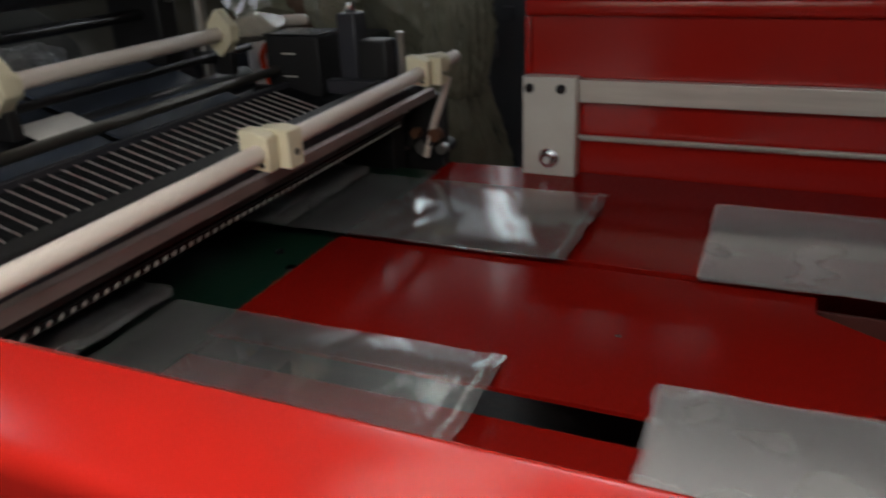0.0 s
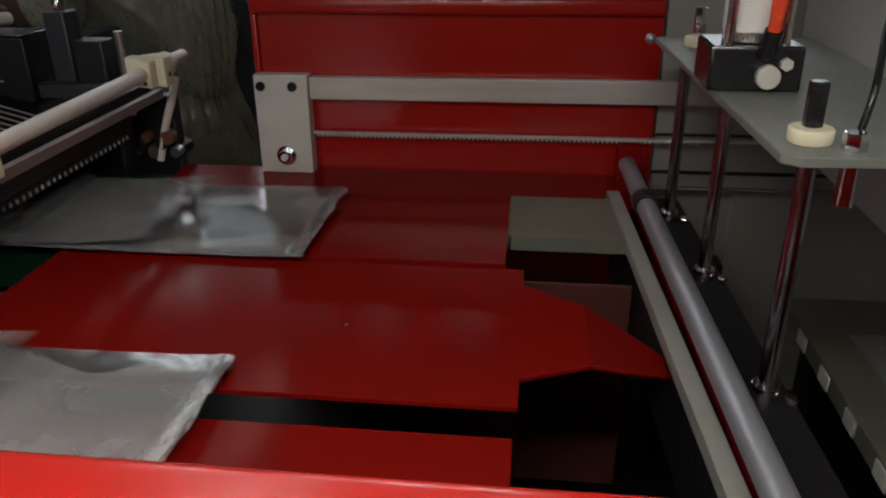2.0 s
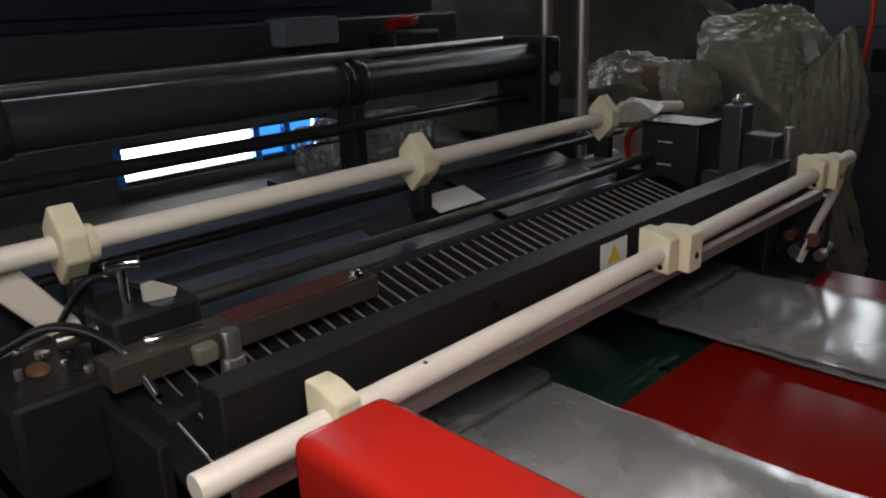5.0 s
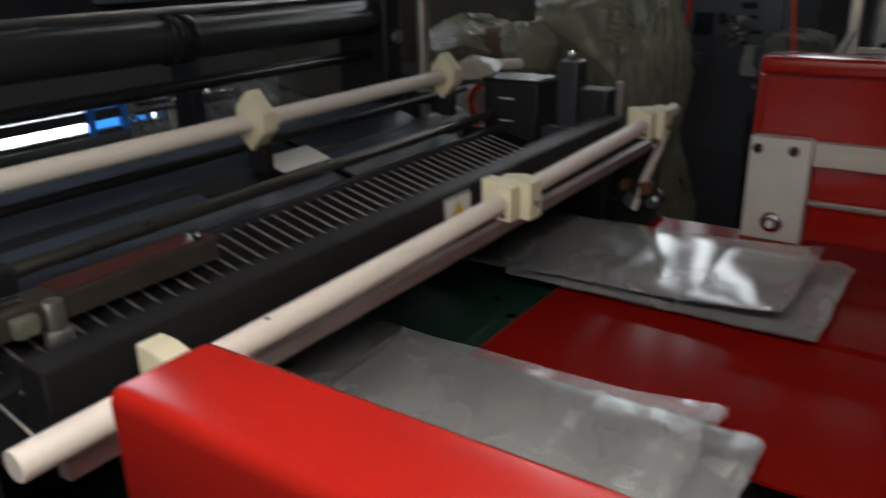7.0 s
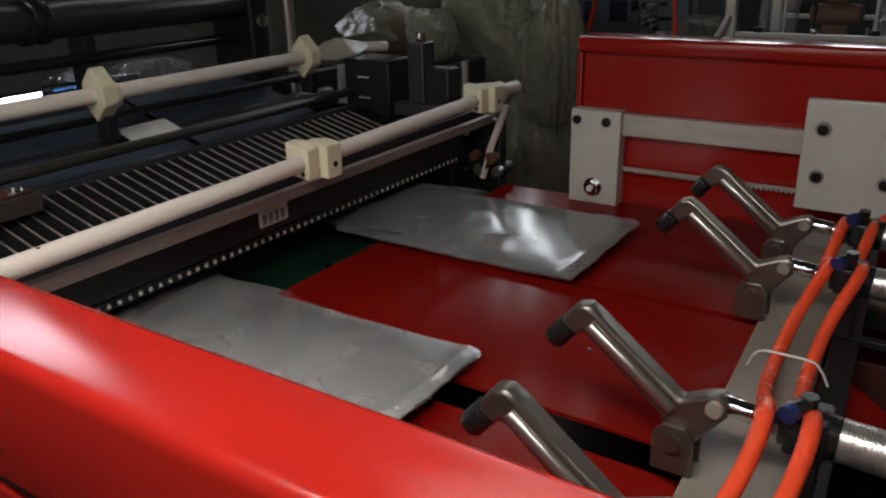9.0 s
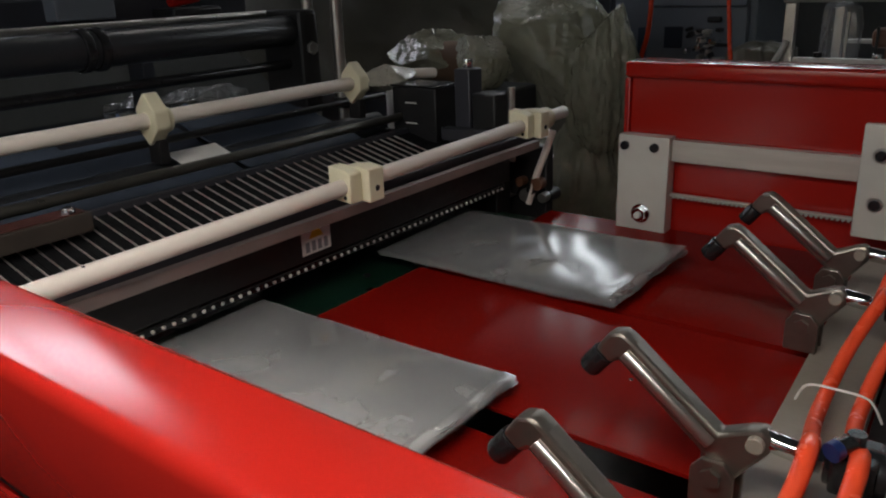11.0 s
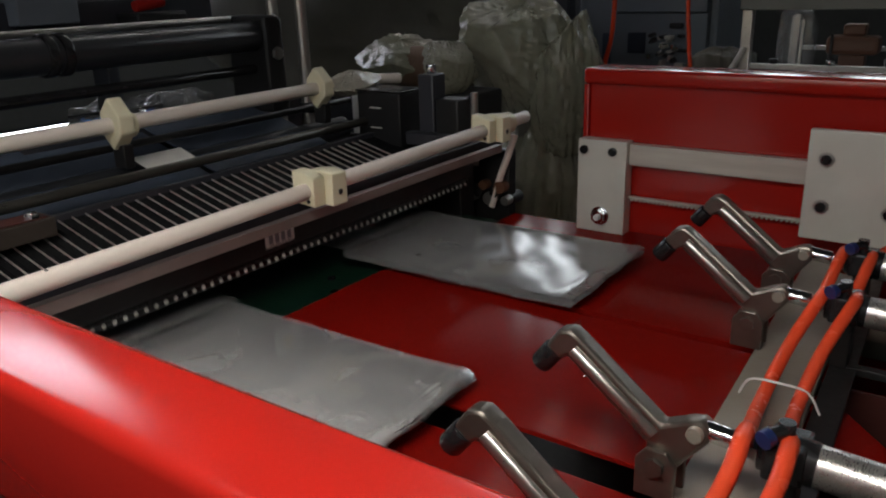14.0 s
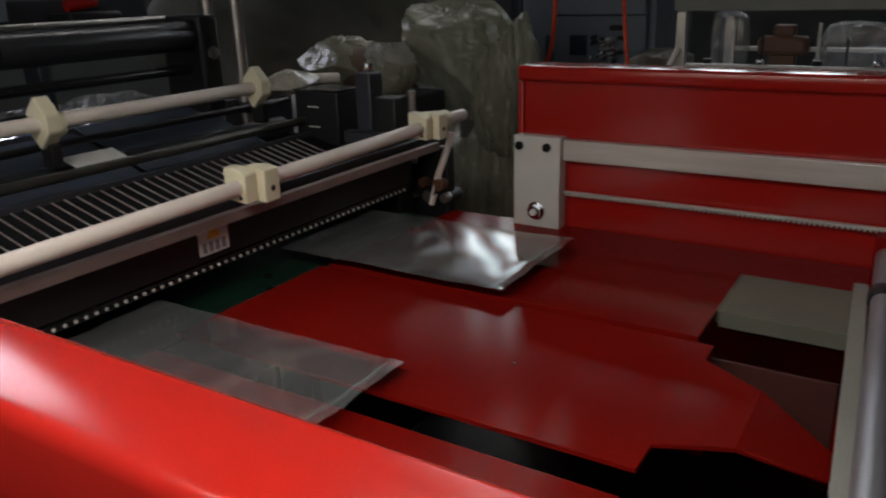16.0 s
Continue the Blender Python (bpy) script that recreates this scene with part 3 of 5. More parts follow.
    part("tie_rod", Shape().cyl((bx + 0.026, by - 0.022, 1.1845), (bx + 0.026, by - 0.022, 1.42), 0.005, 12), CHROME, c)
    part("block", Shape().box(bx - 0.042, bx + 0.043, by - 0.035, by + 0.035, 1.1422, 1.1845, 0.003), BLACKGLOSS, p, "black cylinder end block")
    part("valve_knob", Shape().cyl((bx + 0.010, by - 0.0352, 1.158), (bx + 0.010, by - 0.047, 1.158), 0.011, 20, bevel=0.002).cyl((bx + 0.026, by - 0.0352, 1.169), (bx + 0.026, by - 0.041, 1.169), 0.006, 6), PLATE, p)
    part("fitting", Shape().cyl((bx + 0.006, by - 0.034, 1.176), (bx + 0.008, by - 0.046, 1.200), 0.008, 16), BLACKGLOSS, p)
    part("hose", Shape().hose([(bx + 0.008, by - 0.046, 1.200), (bx + 0.011, by - 0.053, 1.24), (bx + 0.020, by - 0.060, 1.32), (bx + 0.032, by - 0.050, 1.45)], 0.006), ORANGE, p, "orange air hose")
    part("cable", Shape().hose([(0.850, 0.625, 1.1425), (0.858, 0.632, 1.18), (0.88, 0.68, 1.24), (0.94, 0.75, 1.29)], 0.003), BLACKGLOSS, p)
    part("ball_lever", Shape().cyl((0.905, 0.66, 1.142), (0.905, 0.66, 1.165), 0.004, 12).ball((0.905, 0.66, 1.175), 0.011), CHROME, p)
    part("rear_plate", Shape().box(0.962, 0.972, 0.55, 1.15, 1.00, 1.30, 0.002), BEIGE, p)


end_station()


def receiving_table(x0, x1, y0, y1, z, group="collecting tables"):
    t = thing("collecting_table", ((x0 + x1) / 2, (y0 + y1) / 2, 0), "low grey sheet-metal collecting table", "table", group)
    part("tabletop", Shape().box(x0, x1, y0, y1, z - 0.03, z, 0.002), GREYPAINT, t)
    for k in range(4):
        part("label_chip", Shape().box(x0 - 0.003, x0 - 0.0002, y0 + 0.05 + 0.10 * k, y0 + 0.085 + 0.10 * k, z - 0.026, z - 0.004, 0), WHITE, t)
    for x in (x0 + 0.03, x1 - 0.06):
        for y in (y0 + 0.03, y1 - 0.06):
            part("leg", Shape().box(x, x + 0.03, y, y + 0.03, 0, z - 0.0305, 0.002), BLACK, t)
    return t


receiving_table(1.02, 1.75, 0.72, 1.20, 0.72)
receiving_table(1.02, 1.75, 0.22, 0.66, 0.64)


# ---- sealing and cutting unit ----
def bar_tube(name, x, z, y0, y1, r, label):
    t = thing(name, (x, (y0 + y1) / 2, z), label, "tube", "tie tubes")
    part("tube", Shape().cyl((x, y0, z), (x, y1, z), r, 32, bevel=0.001), TUBE, t)
    for y in (y0, y1):
        part("end_plug", Shape().cyl((x, y - 0.003, z), (x, y + 0.003, z), r * 0.7, 24), BLACK, t)
    return t




def tube_x(y):
    """The front tube runs slightly askew."""
    return 0.029 + 0.004 * (0.73 - y)


def tube_z(y):
    return 1.071 - 0.015 * (0.90 - y)


front_tube = thing("tie_tube", (tube_x(0.73), 0.73, tube_z(0.73)), "matt white round tie tube across the cutting unit", "tube", "tie tubes")
part("tube", Shape().cyl((tube_x(0.165), 0.165, tube_z(0.165)), (tube_x(1.285), 1.285, tube_z(1.285)), 0.0106, 32, bevel=0.001), TUBE, front_tube)
part("end_plug", Shape().cyl((tube_x(1.285), 1.282, tube_z(1.285)), (tube_x(1.285), 1.288, tube_z(1.285)), 0.0076, 24), BLACK, front_tube)
part("end_stop", Shape().cyl((tube_x(1.2), 1.196, tube_z(1.2)), (tube_x(1.2), 1.222, tube_z(1.2)), 0.019, 28, bevel=0.002), NYLON, front_tube)
part("set_screw", Shape().cyl((tube_x(0.36) + 0.002, 0.36, tube_z(0.36) + 0.0095), (tube_x(0.36) + 0.002, 0.36, tube_z(0.36) + 0.0108), 0.002, 8), BLACK, front_tube)
rear_tube = bar_tube("tie_tube", -0.287, 1.139, 0.0, 1.22, 0.0112, "matt white round tie tube behind the slotted deck")


def tube_clamp(y, halves=2):
    c = thing("tube_clamp", (tube_x(y), y, 1.04), "cream nylon clamp block gripping the white tube", "clamp", "front tube clamps")
    x, d = tube_x(y) - 0.005, tube_z(y) - 1.0692
    part("near_half", Shape().prism([(x - 0.018, 1.052 + d), (x - 0.018, 1.095 + d), (x, 1.094 + d), (x + 0.020, 1.087 + d), (x + 0.020, 1.048 + d)], "y", y - 0.025, y - 0.003, 0.0025), NYLON, c)
    if halves == 1:
        return c
    part("far_half", Shape().prism([(x - 0.015, 1.050 + d), (x - 0.015, 1.090 + d), (x + 0.012, 1.093 + d), (x + 0.032, 1.090 + d), (x + 0.032, 1.046 + d)], "y", y - 0.0025, y + 0.026, 0.0025), NYLON, c)
    part("screw", Shape().cyl((x + 0.0322, y + 0.012, 1.064 + d), (x + 0.0326, y + 0.012, 1.064 + d), 0.004, 16), BLACK, c)
    part("screw", Shape().cyl((x + 0.010, y - 0.0252, 1.056 + d), (x + 0.010, y - 0.0256, 1.056 + d), 0.003, 16), BLACK, c)
    return c


for y, halves in ((0.290, 1), (0.732, 2), (1.160, 2)):
    tube_clamp(y, halves)


def diamond_clamp(y):
    c = thing("tube_clamp", (-0.287, y, 1.12), "cream nylon diamond-shaped clamp on the rear tube", "clamp", "rear tube clamps")
    part("block", Shape().prism([(-0.287, 1.178), (-0.262, 1.152), (-0.262, 1.128), (-0.287, 1.102), (-0.309, 1.124), (-0.309, 1.156)], "y", y - 0.012, y + 0.012, 0.003), NYLON, c)
    part("hub", Shape().cyl((-0.287, y + 0.0122, 1.136), (-0.287, y + 0.024, 1.136), 0.0185, 24, bevel=0.003), NYLON, c)
    part("foot", Shape().box(-0.300, -0.272, y - 0.006, y + 0.010, 1.075, 1.110, 0.002), BLACK, c)
    return c


for y in (0.222, 0.657, 1.073):
    diamond_clamp(y)


def front_rail():
    r = thing("front_rail", (0.012, 0.7, 1.03), "dull pinkish flat rail below the white tube", "rail")
    part("bar", Shape().box(0.006, 0.018, 0.20, 1.215, 1.022, 1.036, 0.001), RAILPINK, r)
    part("rear_bar", Shape().box(-0.012, -0.004, 0.20, 1.215, 1.030, 1.046, 0.001), MACHINEDARK, r)
    for y in (0.22, 1.19):
        part("bracket", Shape().box(-0.012, 0.005, y, y + 0.02, 1.0225, 1.0295, 0.001), BLACK, r)


front_rail()

# the head that rises and falls with every bag
seal_head = thing("sealing_head", (-0.045, 0.7, 0.96), "black sealing and cutting beam with a toothed edge", "sealing beam")
part("beam", Shape().box(-0.052, -0.020, 0.215, 1.175, 0.967, 1.030, 0.002), BLACK, seal_head)
part("heater_bar", Shape().box(-0.048, -0.026, 0.225, 1.165, 0.952, 0.9665, 0.001), BLACKGLOSS, seal_head)
part("strip_back", Shape().box(-0.0258, -0.0227, 0.225, 1.165, 0.9525, 0.9615, 0.0004), BLACK, seal_head)
strip = part("toothed_strip", Shape().box(-0.0226, -0.0222, 0.228, 1.162, 0.9535, 0.9605, 0), BLACKGLOSS, seal_head, "dark strip set with bright teeth")
tooth = part("tooth", Shape().box(-0.0221, -0.0190, 0.230, 0.2345, 0.9548, 0.9592, 0.0010, seg=1), PLATE, strip, "bright steel tooth")
for k in range(1, 69):
    nxt = new("tooth", tooth.data)
    nxt.parent, nxt.location = strip, tooth.location + Vector((0, 0.0135 * k, 0))
sticker = part("warning_sticker", Shape().box(-0.0198, -0.0192, 0.674, 0.726, 0.976, 1.022, 0), WHITE, seal_head, "white warning sticker with yellow triangle")
part("triangle", Shape().prism([(0.687, 0.997), (0.713, 0.997), (0.700, 1.017)], "x", -0.0191, -0.0188), YELLOW, sticker)
for k in range(4):
    part("text_bar", Shape().box(-0.0191, -0.0188, 0.680 + 0.011 * k, 0.687 + 0.011 * k, 0.979, 0.993, 0), GREYBAR, sticker)
for y in (0.30, 0.50, 0.88, 1.08):
    part("screw", Shape().cyl((-0.020, y, 1.008), (-0.018, y, 1.008), 0.004, 6), BLACKGLOSS, seal_head)


def slotted_deck():
    d = thing("slotted_deck", (-0.14, 0.75, 1.0), "black sloping deck crossed by thin bright steel slats", "machine deck")
    part("plate", Shape().prism([(-0.215, 1.044), (-0.050, 1.000), (-0.050, 0.994), (-0.215, 1.038)], "y", 0.20, 1.20, 0.0006), DECK, d)
    part("rear_edge", Shape().box(-0.226, -0.2155, 0.20, 1.20, 1.030, 1.052, 0.001), MACHINEDARK, d)
    n = 0
    y = 0.225
    while y < 1.10:
        part("slat", Shape().prism([(-0.214, 1.0442), (-0.052, 1.0010), (-0.052, 1.0028), (-0.214, 1.0462)], "y", y, y + 0.0014), SLAT, d)
        part("slot_rib", Shape().prism([(-0.208, 1.0422), (-0.052, 1.0005), (-0.052, 1.0015), (-0.208, 1.0432)], "y", y + 0.008, y + 0.015), DECK, d)
        y += 0.0188
        n += 1
    for y in (0.19, 1.2005):
        part("side_plate", Shape().box(-0.34, -0.08, y, y + 0.010, 0.85, 1.03, 0.002), BLACK, d)
    return d


slotted_deck()


def rod(name, x, z, y0, y1, r, mat, label):
    o = thing(name, (x, (y0 + y1) / 2, z), label, "rod", "cross rods")
    part("shaft", Shape().cyl((x, y0, z), (x, y1, z), r, 24, bevel=0.001), mat, o)
    return o


rod("cross_rod", -0.235, 1.072, 0.18, 1.14, 0.0075, OLIVE, "thin oiled steel cross rod behind the deck")
rod("cross_rod", -0.330, 1.098, 0.18, 1.20, 0.006, BLACK, "thin black cross rod under the rear tube")


def web_plate():
    w = thing("film_guide", (-0.34, 0.7, 1.02), "dark blue glossy film guide plates behind the deck", "guide plate")
    for y0, y1 in ((0.20, 0.585), (0.80, 1.06)):
        part("plate", Shape().prism([(-0.440, 1.100), (-0.255, 1.040), (-0.255, 1.036), (-0.440, 1.096)], "y", y0, y1, 0.0006), NAVY, w)
    part("film_web", Shape().prism([(-0.440, 1.091), (-0.262, 1.033), (-0.262, 1.031), (-0.440, 1.089)], "y", 0.588, 0.797, 0.0004), NAVY, w, "dark blue film web")
    part("roller", Shape().cyl((-0.335, 0.20, 1.045), (-0.335, 1.18, 1.045), 0.022, 32), RUBBER, w, "black rubber nip roller")
    part("back_plate", Shape().box(-0.455, -0.445, 0.20, 1.18, 0.95, 1.098, 0.002), MACHINEDARK, w)
    # White plate stands in for a bright reflection on the black roller.
    part("glint_plate", Shape().box(-0.335, -0.290, 0.700, 0.790, 1.068, 1.070, 0.0005, turn=(0, 18, 0)), WHITE, w, "white plate added for a bright reflection")


web_plate()


def feed_belt():
    f = thing("outfeed_belt", (-0.03, 0.7, 0.89), "dark green outfeed belt below the sealing head", "belt")
    part("belt", Shape().box(-0.34, 0.026, 0.215, 1.18, 0.899, 0.905, 0.002), GREEN, f)
    part("edge_bar", Shape().box(0.0265, 0.0345, 0.215, 1.18, 0.885, 0.904, 0.001), BLACK, f)
    part("bed", Shape().box(-0.34, 0.026, 0.215, 1.18, 0.80, 0.8988, 0.002), BLACK, f)
    part("screw", Shape().cyl((-0.028, 0.80, 0.9052), (-0.028, 0.80, 0.908), 0.006, 16), BLACKGLOSS, f)
    part("sensor", Shape().box(0.012, 0.022, 0.752, 0.764, 0.9052, 0.910, 0.001), CHROME, f, "small bright sensor")


feed_belt()


def end_box():
    b = thing("bearing_box", (-0.19, 1.14, 1.03), "black bearing box with two pale slot marks", "machine box")
    part("housing", Shape().box(-0.252, -0.150, 1.135, 1.205, 1.030, 1.127, 0.003), BLACK, b)
    for z in (1.099, 1.062):
        part("slot_mark", Shape().box(-0.221, -0.195, 1.1344, 1.1352, z - 0.0012, z + 0.0012, 0), PLATE, b)
    part("cover_lip", Shape().box(-0.254, -0.148, 1.133, 1.207, 1.1273, 1.131, 0.001), BLACKGLOSS, b)
    c = thing("lift_cylinder", (-0.10, 1.19, 1.0), "dark grey lift cylinder with a chrome cap", "air cylinder")
    part("body", Shape().box(-0.130, -0.096, 1.165, 1.205, 1.00, 1.160, 0.003), MACHINEDARK, c)
    part("cap", Shape().cyl((-0.113, 1.185, 1.1605), (-0.113, 1.185, 1.176), 0.009, 20, bevel=0.001), CHROME, c)
    part("side_block", Shape().box(-0.0955, -0.045, 1.168, 1.210, 1.02, 1.118, 0.004), BLACK, c)
    part("screw_rod", Shape().cyl((-0.045, 1.222, 0.99), (-0.045, 1.222, 1.125), 0.007, 20), STEEL, c)
    part("clevis", Shape().box(-0.145, -0.04, 1.14, 1.163, 1.035, 1.058, 0.003), MACHINEDARK, c)
    part("support", Shape().box(-0.14, -0.04, 1.165, 1.21, 0.80, 0.9995, 0.003), BLACK, c)
    a = thing("link_arm", (0.01, 1.26, 1.0), "pale steel link bar hanging from the tube end", "link")
    part("bar", Shape().hose([(0.034, 1.232, 1.052), (0.026, 1.226, 1.02), (0.008, 1.222, 0.97), (-0.008, 1.220, 0.915)], 0.0065), TUBE, a)
    part("knuckle", Shape().cyl((0.014, 1.245, 0.925), (0.014, 1.28, 0.925), 0.012, 20), BLACK, a)
    for k in range(7):
        solo("drive_part", Shape().cyl((-0.05 + 0.012 * k, 1.215, 0.93 + 0.012 * (k % 3)), (-0.05 + 0.012 * k, 1.235, 0.93 + 0.012 * (k % 3)), 0.009 + 0.003 * (k % 2), 14, bevel=0.001), (STEEL, BLACK, BROWN)[k % 3], (-0.05 + 0.012 * k, 1.22, 0.93), "small oily steel drive part beside the cutter", "machine part", "drive parts")
    f = thing("cutter_stand", (-0.5, 0.7, 0), "black steel side frames carrying the cutter", "machine frame")
    part("side_frame", Shape().box(-0.34, 0.02, 1.236, 1.262, 0.30, 1.02, 0.003), BLACK, f)
    part("side_frame", Shape().box(-0.95, 0.05, 0.085, 0.120, 0.0, 0.955, 0.004), BLACK, f)
    part("side_frame", Shape().box(-0.95, -0.345, 1.21, 1.262, 0.0, 0.98, 0.004), BLACK, f)


end_box()


def near_linkage():
    n = thing("near_linkage", (-0.16, 0.2, 0.96), "oily black linkage with grey arm and chrome screws", "machine linkage")
    part("arm", Shape().box(-0.195, -0.160, 0.195, 0.478, 1.043, 1.068, 0.003), OILBAR, n, "flat brownish steel arm")
    # Thin plate added to hold the red reflected on the arm's top.
    part("arm_top", Shape().box(-0.193, -0.162, 0.310, 0.470, 1.0683, 1.0700, 0.0005), RED_SHADE_SHEEN, n, "red reflection put in as a thin plate")
    part("arm_pin", Shape().cyl((-0.170, 0.455, 1.0702), (-0.170, 0.455, 1.077), 0.006, 16, bevel=0.001).cyl((-0.170, 0.455, 1.0702), (-0.170, 0.455, 1.073), 0.009, 6), CHROME, n)
    part("arm_pivot", Shape().cyl((-0.150, 0.297, 0.995), (-0.150, 0.297, 1.070), 0.0085, 20, bevel=0.002).cyl((-0.150, 0.297, 1.012), (-0.150, 0.297, 1.045), 0.0115, 20, bevel=0.003), STEEL, n, "greasy steel pivot pin")
    part("pivot_cap", Shape().cyl((-0.178, 0.232, 1.0720), (-0.170, 0.282, 1.0725), 0.004, 12, bevel=0.001), CHROME, n)
    part("bush", Shape().box(-0.1597, -0.146, 0.262, 0.284, 1.046, 1.064, 0.004), GREYPAINT, n, "oily yellowed bush")
    part("block", Shape().box(-0.30, -0.185, 0.125, 0.215, 0.956, 1.050, 0.006), BLACK, n)
    part("block", Shape().box(-0.23, -0.12, 0.216, 0.262, 0.985, 1.028, 0.006), BLACK, n)
    part("block", Shape().box(-0.262, -0.200, 0.2155, 0.300, 1.030, 1.090, 0.006), BLACK, n)
    part("post", Shape().box(-0.37, -0.33, 0.13, 0.20, 0.956, 1.10, 0.004), BLACK, n)
    part("eye_bolt", Shape().cyl((-0.222, 0.241, 1.088), (-0.222, 0.241, 1.126), 0.0042, 16).cyl((-0.228, 0.229, 1.1275), (-0.214, 0.255, 1.1305), 0.0052, 16, bevel=0.001), CHROME, n)
    part("wing_plate", Shape().prism([(0.252, 1.094), (0.280, 1.092), (0.283, 1.099), (0.262, 1.111), (0.252, 1.110)], "x", -0.214, -0.209), PLATE, n, "bright bent steel wing plate")
    part("wing_boss", Shape().cyl((-0.2135, 0.268, 1.070), (-0.2135, 0.268, 1.0915), 0.012, 20, bevel=0.002), NAVY, n)
    part("lever", Shape().prism([(0.146, 1.118), (0.150, 1.134), (0.166, 1.139), (0.176, 1.132), (0.224, 1.062), (0.224, 1.050), (0.214, 1.041), (0.204, 1.043)], "x", -0.309, -0.291, 0.004), TUBE, n, "pale rounded lever")
    part("lever_pin", Shape().cyl((-0.2908, 0.209, 1.055), (-0.2870, 0.209, 1.055), 0.007, 16), BROWN, n)
    part("chrome_pipe", Shape().cyl((-0.302, 0.06, 1.028), (-0.302, 0.2145, 1.0565), 0.010, 20), CHROME, n)
    part("oil_cap", Shape().ball((-0.24, 0.165, 1.051), 0.010, (1.4, 1, 0.5)), BROWN, n)
    rnd = random.Random(41)
    for k in range(9):
        x, y = -0.285 + 0.010 * k, rnd.uniform(0.138, 0.205)
        part("screw", Shape().cyl((x, y, 1.0502), (x, y, 1.053 + rnd.uniform(0.002, 0.008)), rnd.uniform(0.003, 0.005), (6, 12)[k % 2], bevel=0.0006), (CHROME, BLACKGLOSS, STEEL)[k % 3], n)
    part("cable", Shape().hose([(-0.28, 0.130, 1.055), (-0.24, 0.180, 1.085), (-0.19, 0.212, 1.074), (-0.15, 0.225, 1.034)], 0.0045, seg=10), BLACKGLOSS, n, "greasy black cable")
    part("cable", Shape().hose([(-0.30, 0.200, 1.055), (-0.255, 0.226, 1.112), (-0.235, 0.262, 1.098), (-0.23, 0.285, 1.0905)], 0.0035, seg=10), BLACKGLOSS, n, "greasy black cable")


near_linkage()


# ---- upstream machine ----
def upstream():
    rx, rz = -0.415, 1.232
    r = thing("feed_roller", (rx, 0.5, rz), "big black rubber feed roller with ring collars", "roller")
    part("drum", Shape().cyl((rx, -0.3, rz), (rx, 1.04, rz), 0.027, 40, bevel=0.002), RUBBER, r)
    for y in (0.195, 0.218, 0.640, 0.664):
        part("ring", Shape().cyl((rx, y - 0.007, rz), (rx, y + 0.007, rz), 0.032, 40, bevel=0.002), BLACKGLOSS, r)
    part("end_block", Shape().box(rx - 0.075, rx + 0.035, 1.041, 1.085, 1.09, 1.268, 0.008), BLACK, r)
    part("lock_nut", Shape().cyl((rx + 0.0352, 1.062, 1.20), (rx + 0.043, 1.062, 1.20), 0.012, 6, bevel=0.001), STEEL, r)
    rod("cross_rod", -0.42, 1.172, -0.3, 1.04, 0.009, BLACKGLOSS, "glossy black shaft under the feed roller")
    rod("cross_rod", -0.478, 1.262, -0.4, 1.06, 0.006, STEEL, "thin steel rod above the feed roller")
    for x in (-0.432, -0.356):
        p = thing("upright_post", (x, 1.11, 0), "tall polished steel upright post", "post", "upright posts")
        part("shaft", Shape().cyl((x, 1.11, 0.0), (x, 1.11, 2.3), 0.0105, 24), STEEL, p)
        part("split_collar", Shape().cyl((x, 1.11, 1.085), (x, 1.11, 1.105), 0.017, 24, bevel=0.002), BLACK, p)
    b = thing("upstream_machine", (-1.3, 0.6, 0), "dark blue-black bag machine body upstream", "machine")
    part("upper_body", Shape().box(-1.35, -0.85, -1.2, 1.25, 1.30, 1.44, 0.01), NAVYDARK, b)
    part("beam", Shape().box(-0.85, -0.78, -1.2, 1.25, 1.245, 1.305, 0.005), MACHINEDARK, b)
    part("blue_panel", Shape().box(-0.849, -0.842, -1.2, 1.0, 1.325, 1.438, 0.003), NAVYDARK, b)
    part("lower_body", Shape().box(-1.35, -0.96, -1.2, 1.25, 0.0, 0.70, 0.01), MACHINEDARK, b)
    part("strut", Shape().box(-0.90, -0.84, 1.00, 1.03, 0.7, 1.30, 0.004), MACHINEDARK, b)
    part("bracket", Shape().box(-0.78, -0.70, 1.00, 1.12, 1.21, 1.275, 0.006), BLACK, b)
    part("junction_box", Shape().box(-0.80, -0.74, 0.78, 0.90, 1.262, 1.31, 0.004), MACHINEGREY, b)
    solo("red_valve", Shape().cyl((-0.74, 1.02, 1.287), (-0.74, 1.09, 1.295), 0.012, 16, bevel=0.003), RED, (-0.74, 1.05, 1.275), "small red valve on the upstream frame", "valve")
    t = thing("film_tray", (-0.75, 0.5, 0.9), "dark film tray under the feed roller", "tray")
    part("tray", Shape().box(-0.96, -0.46, 0.125, 1.205, 0.90, 0.915, 0.002), NAVY, t)


upstream()


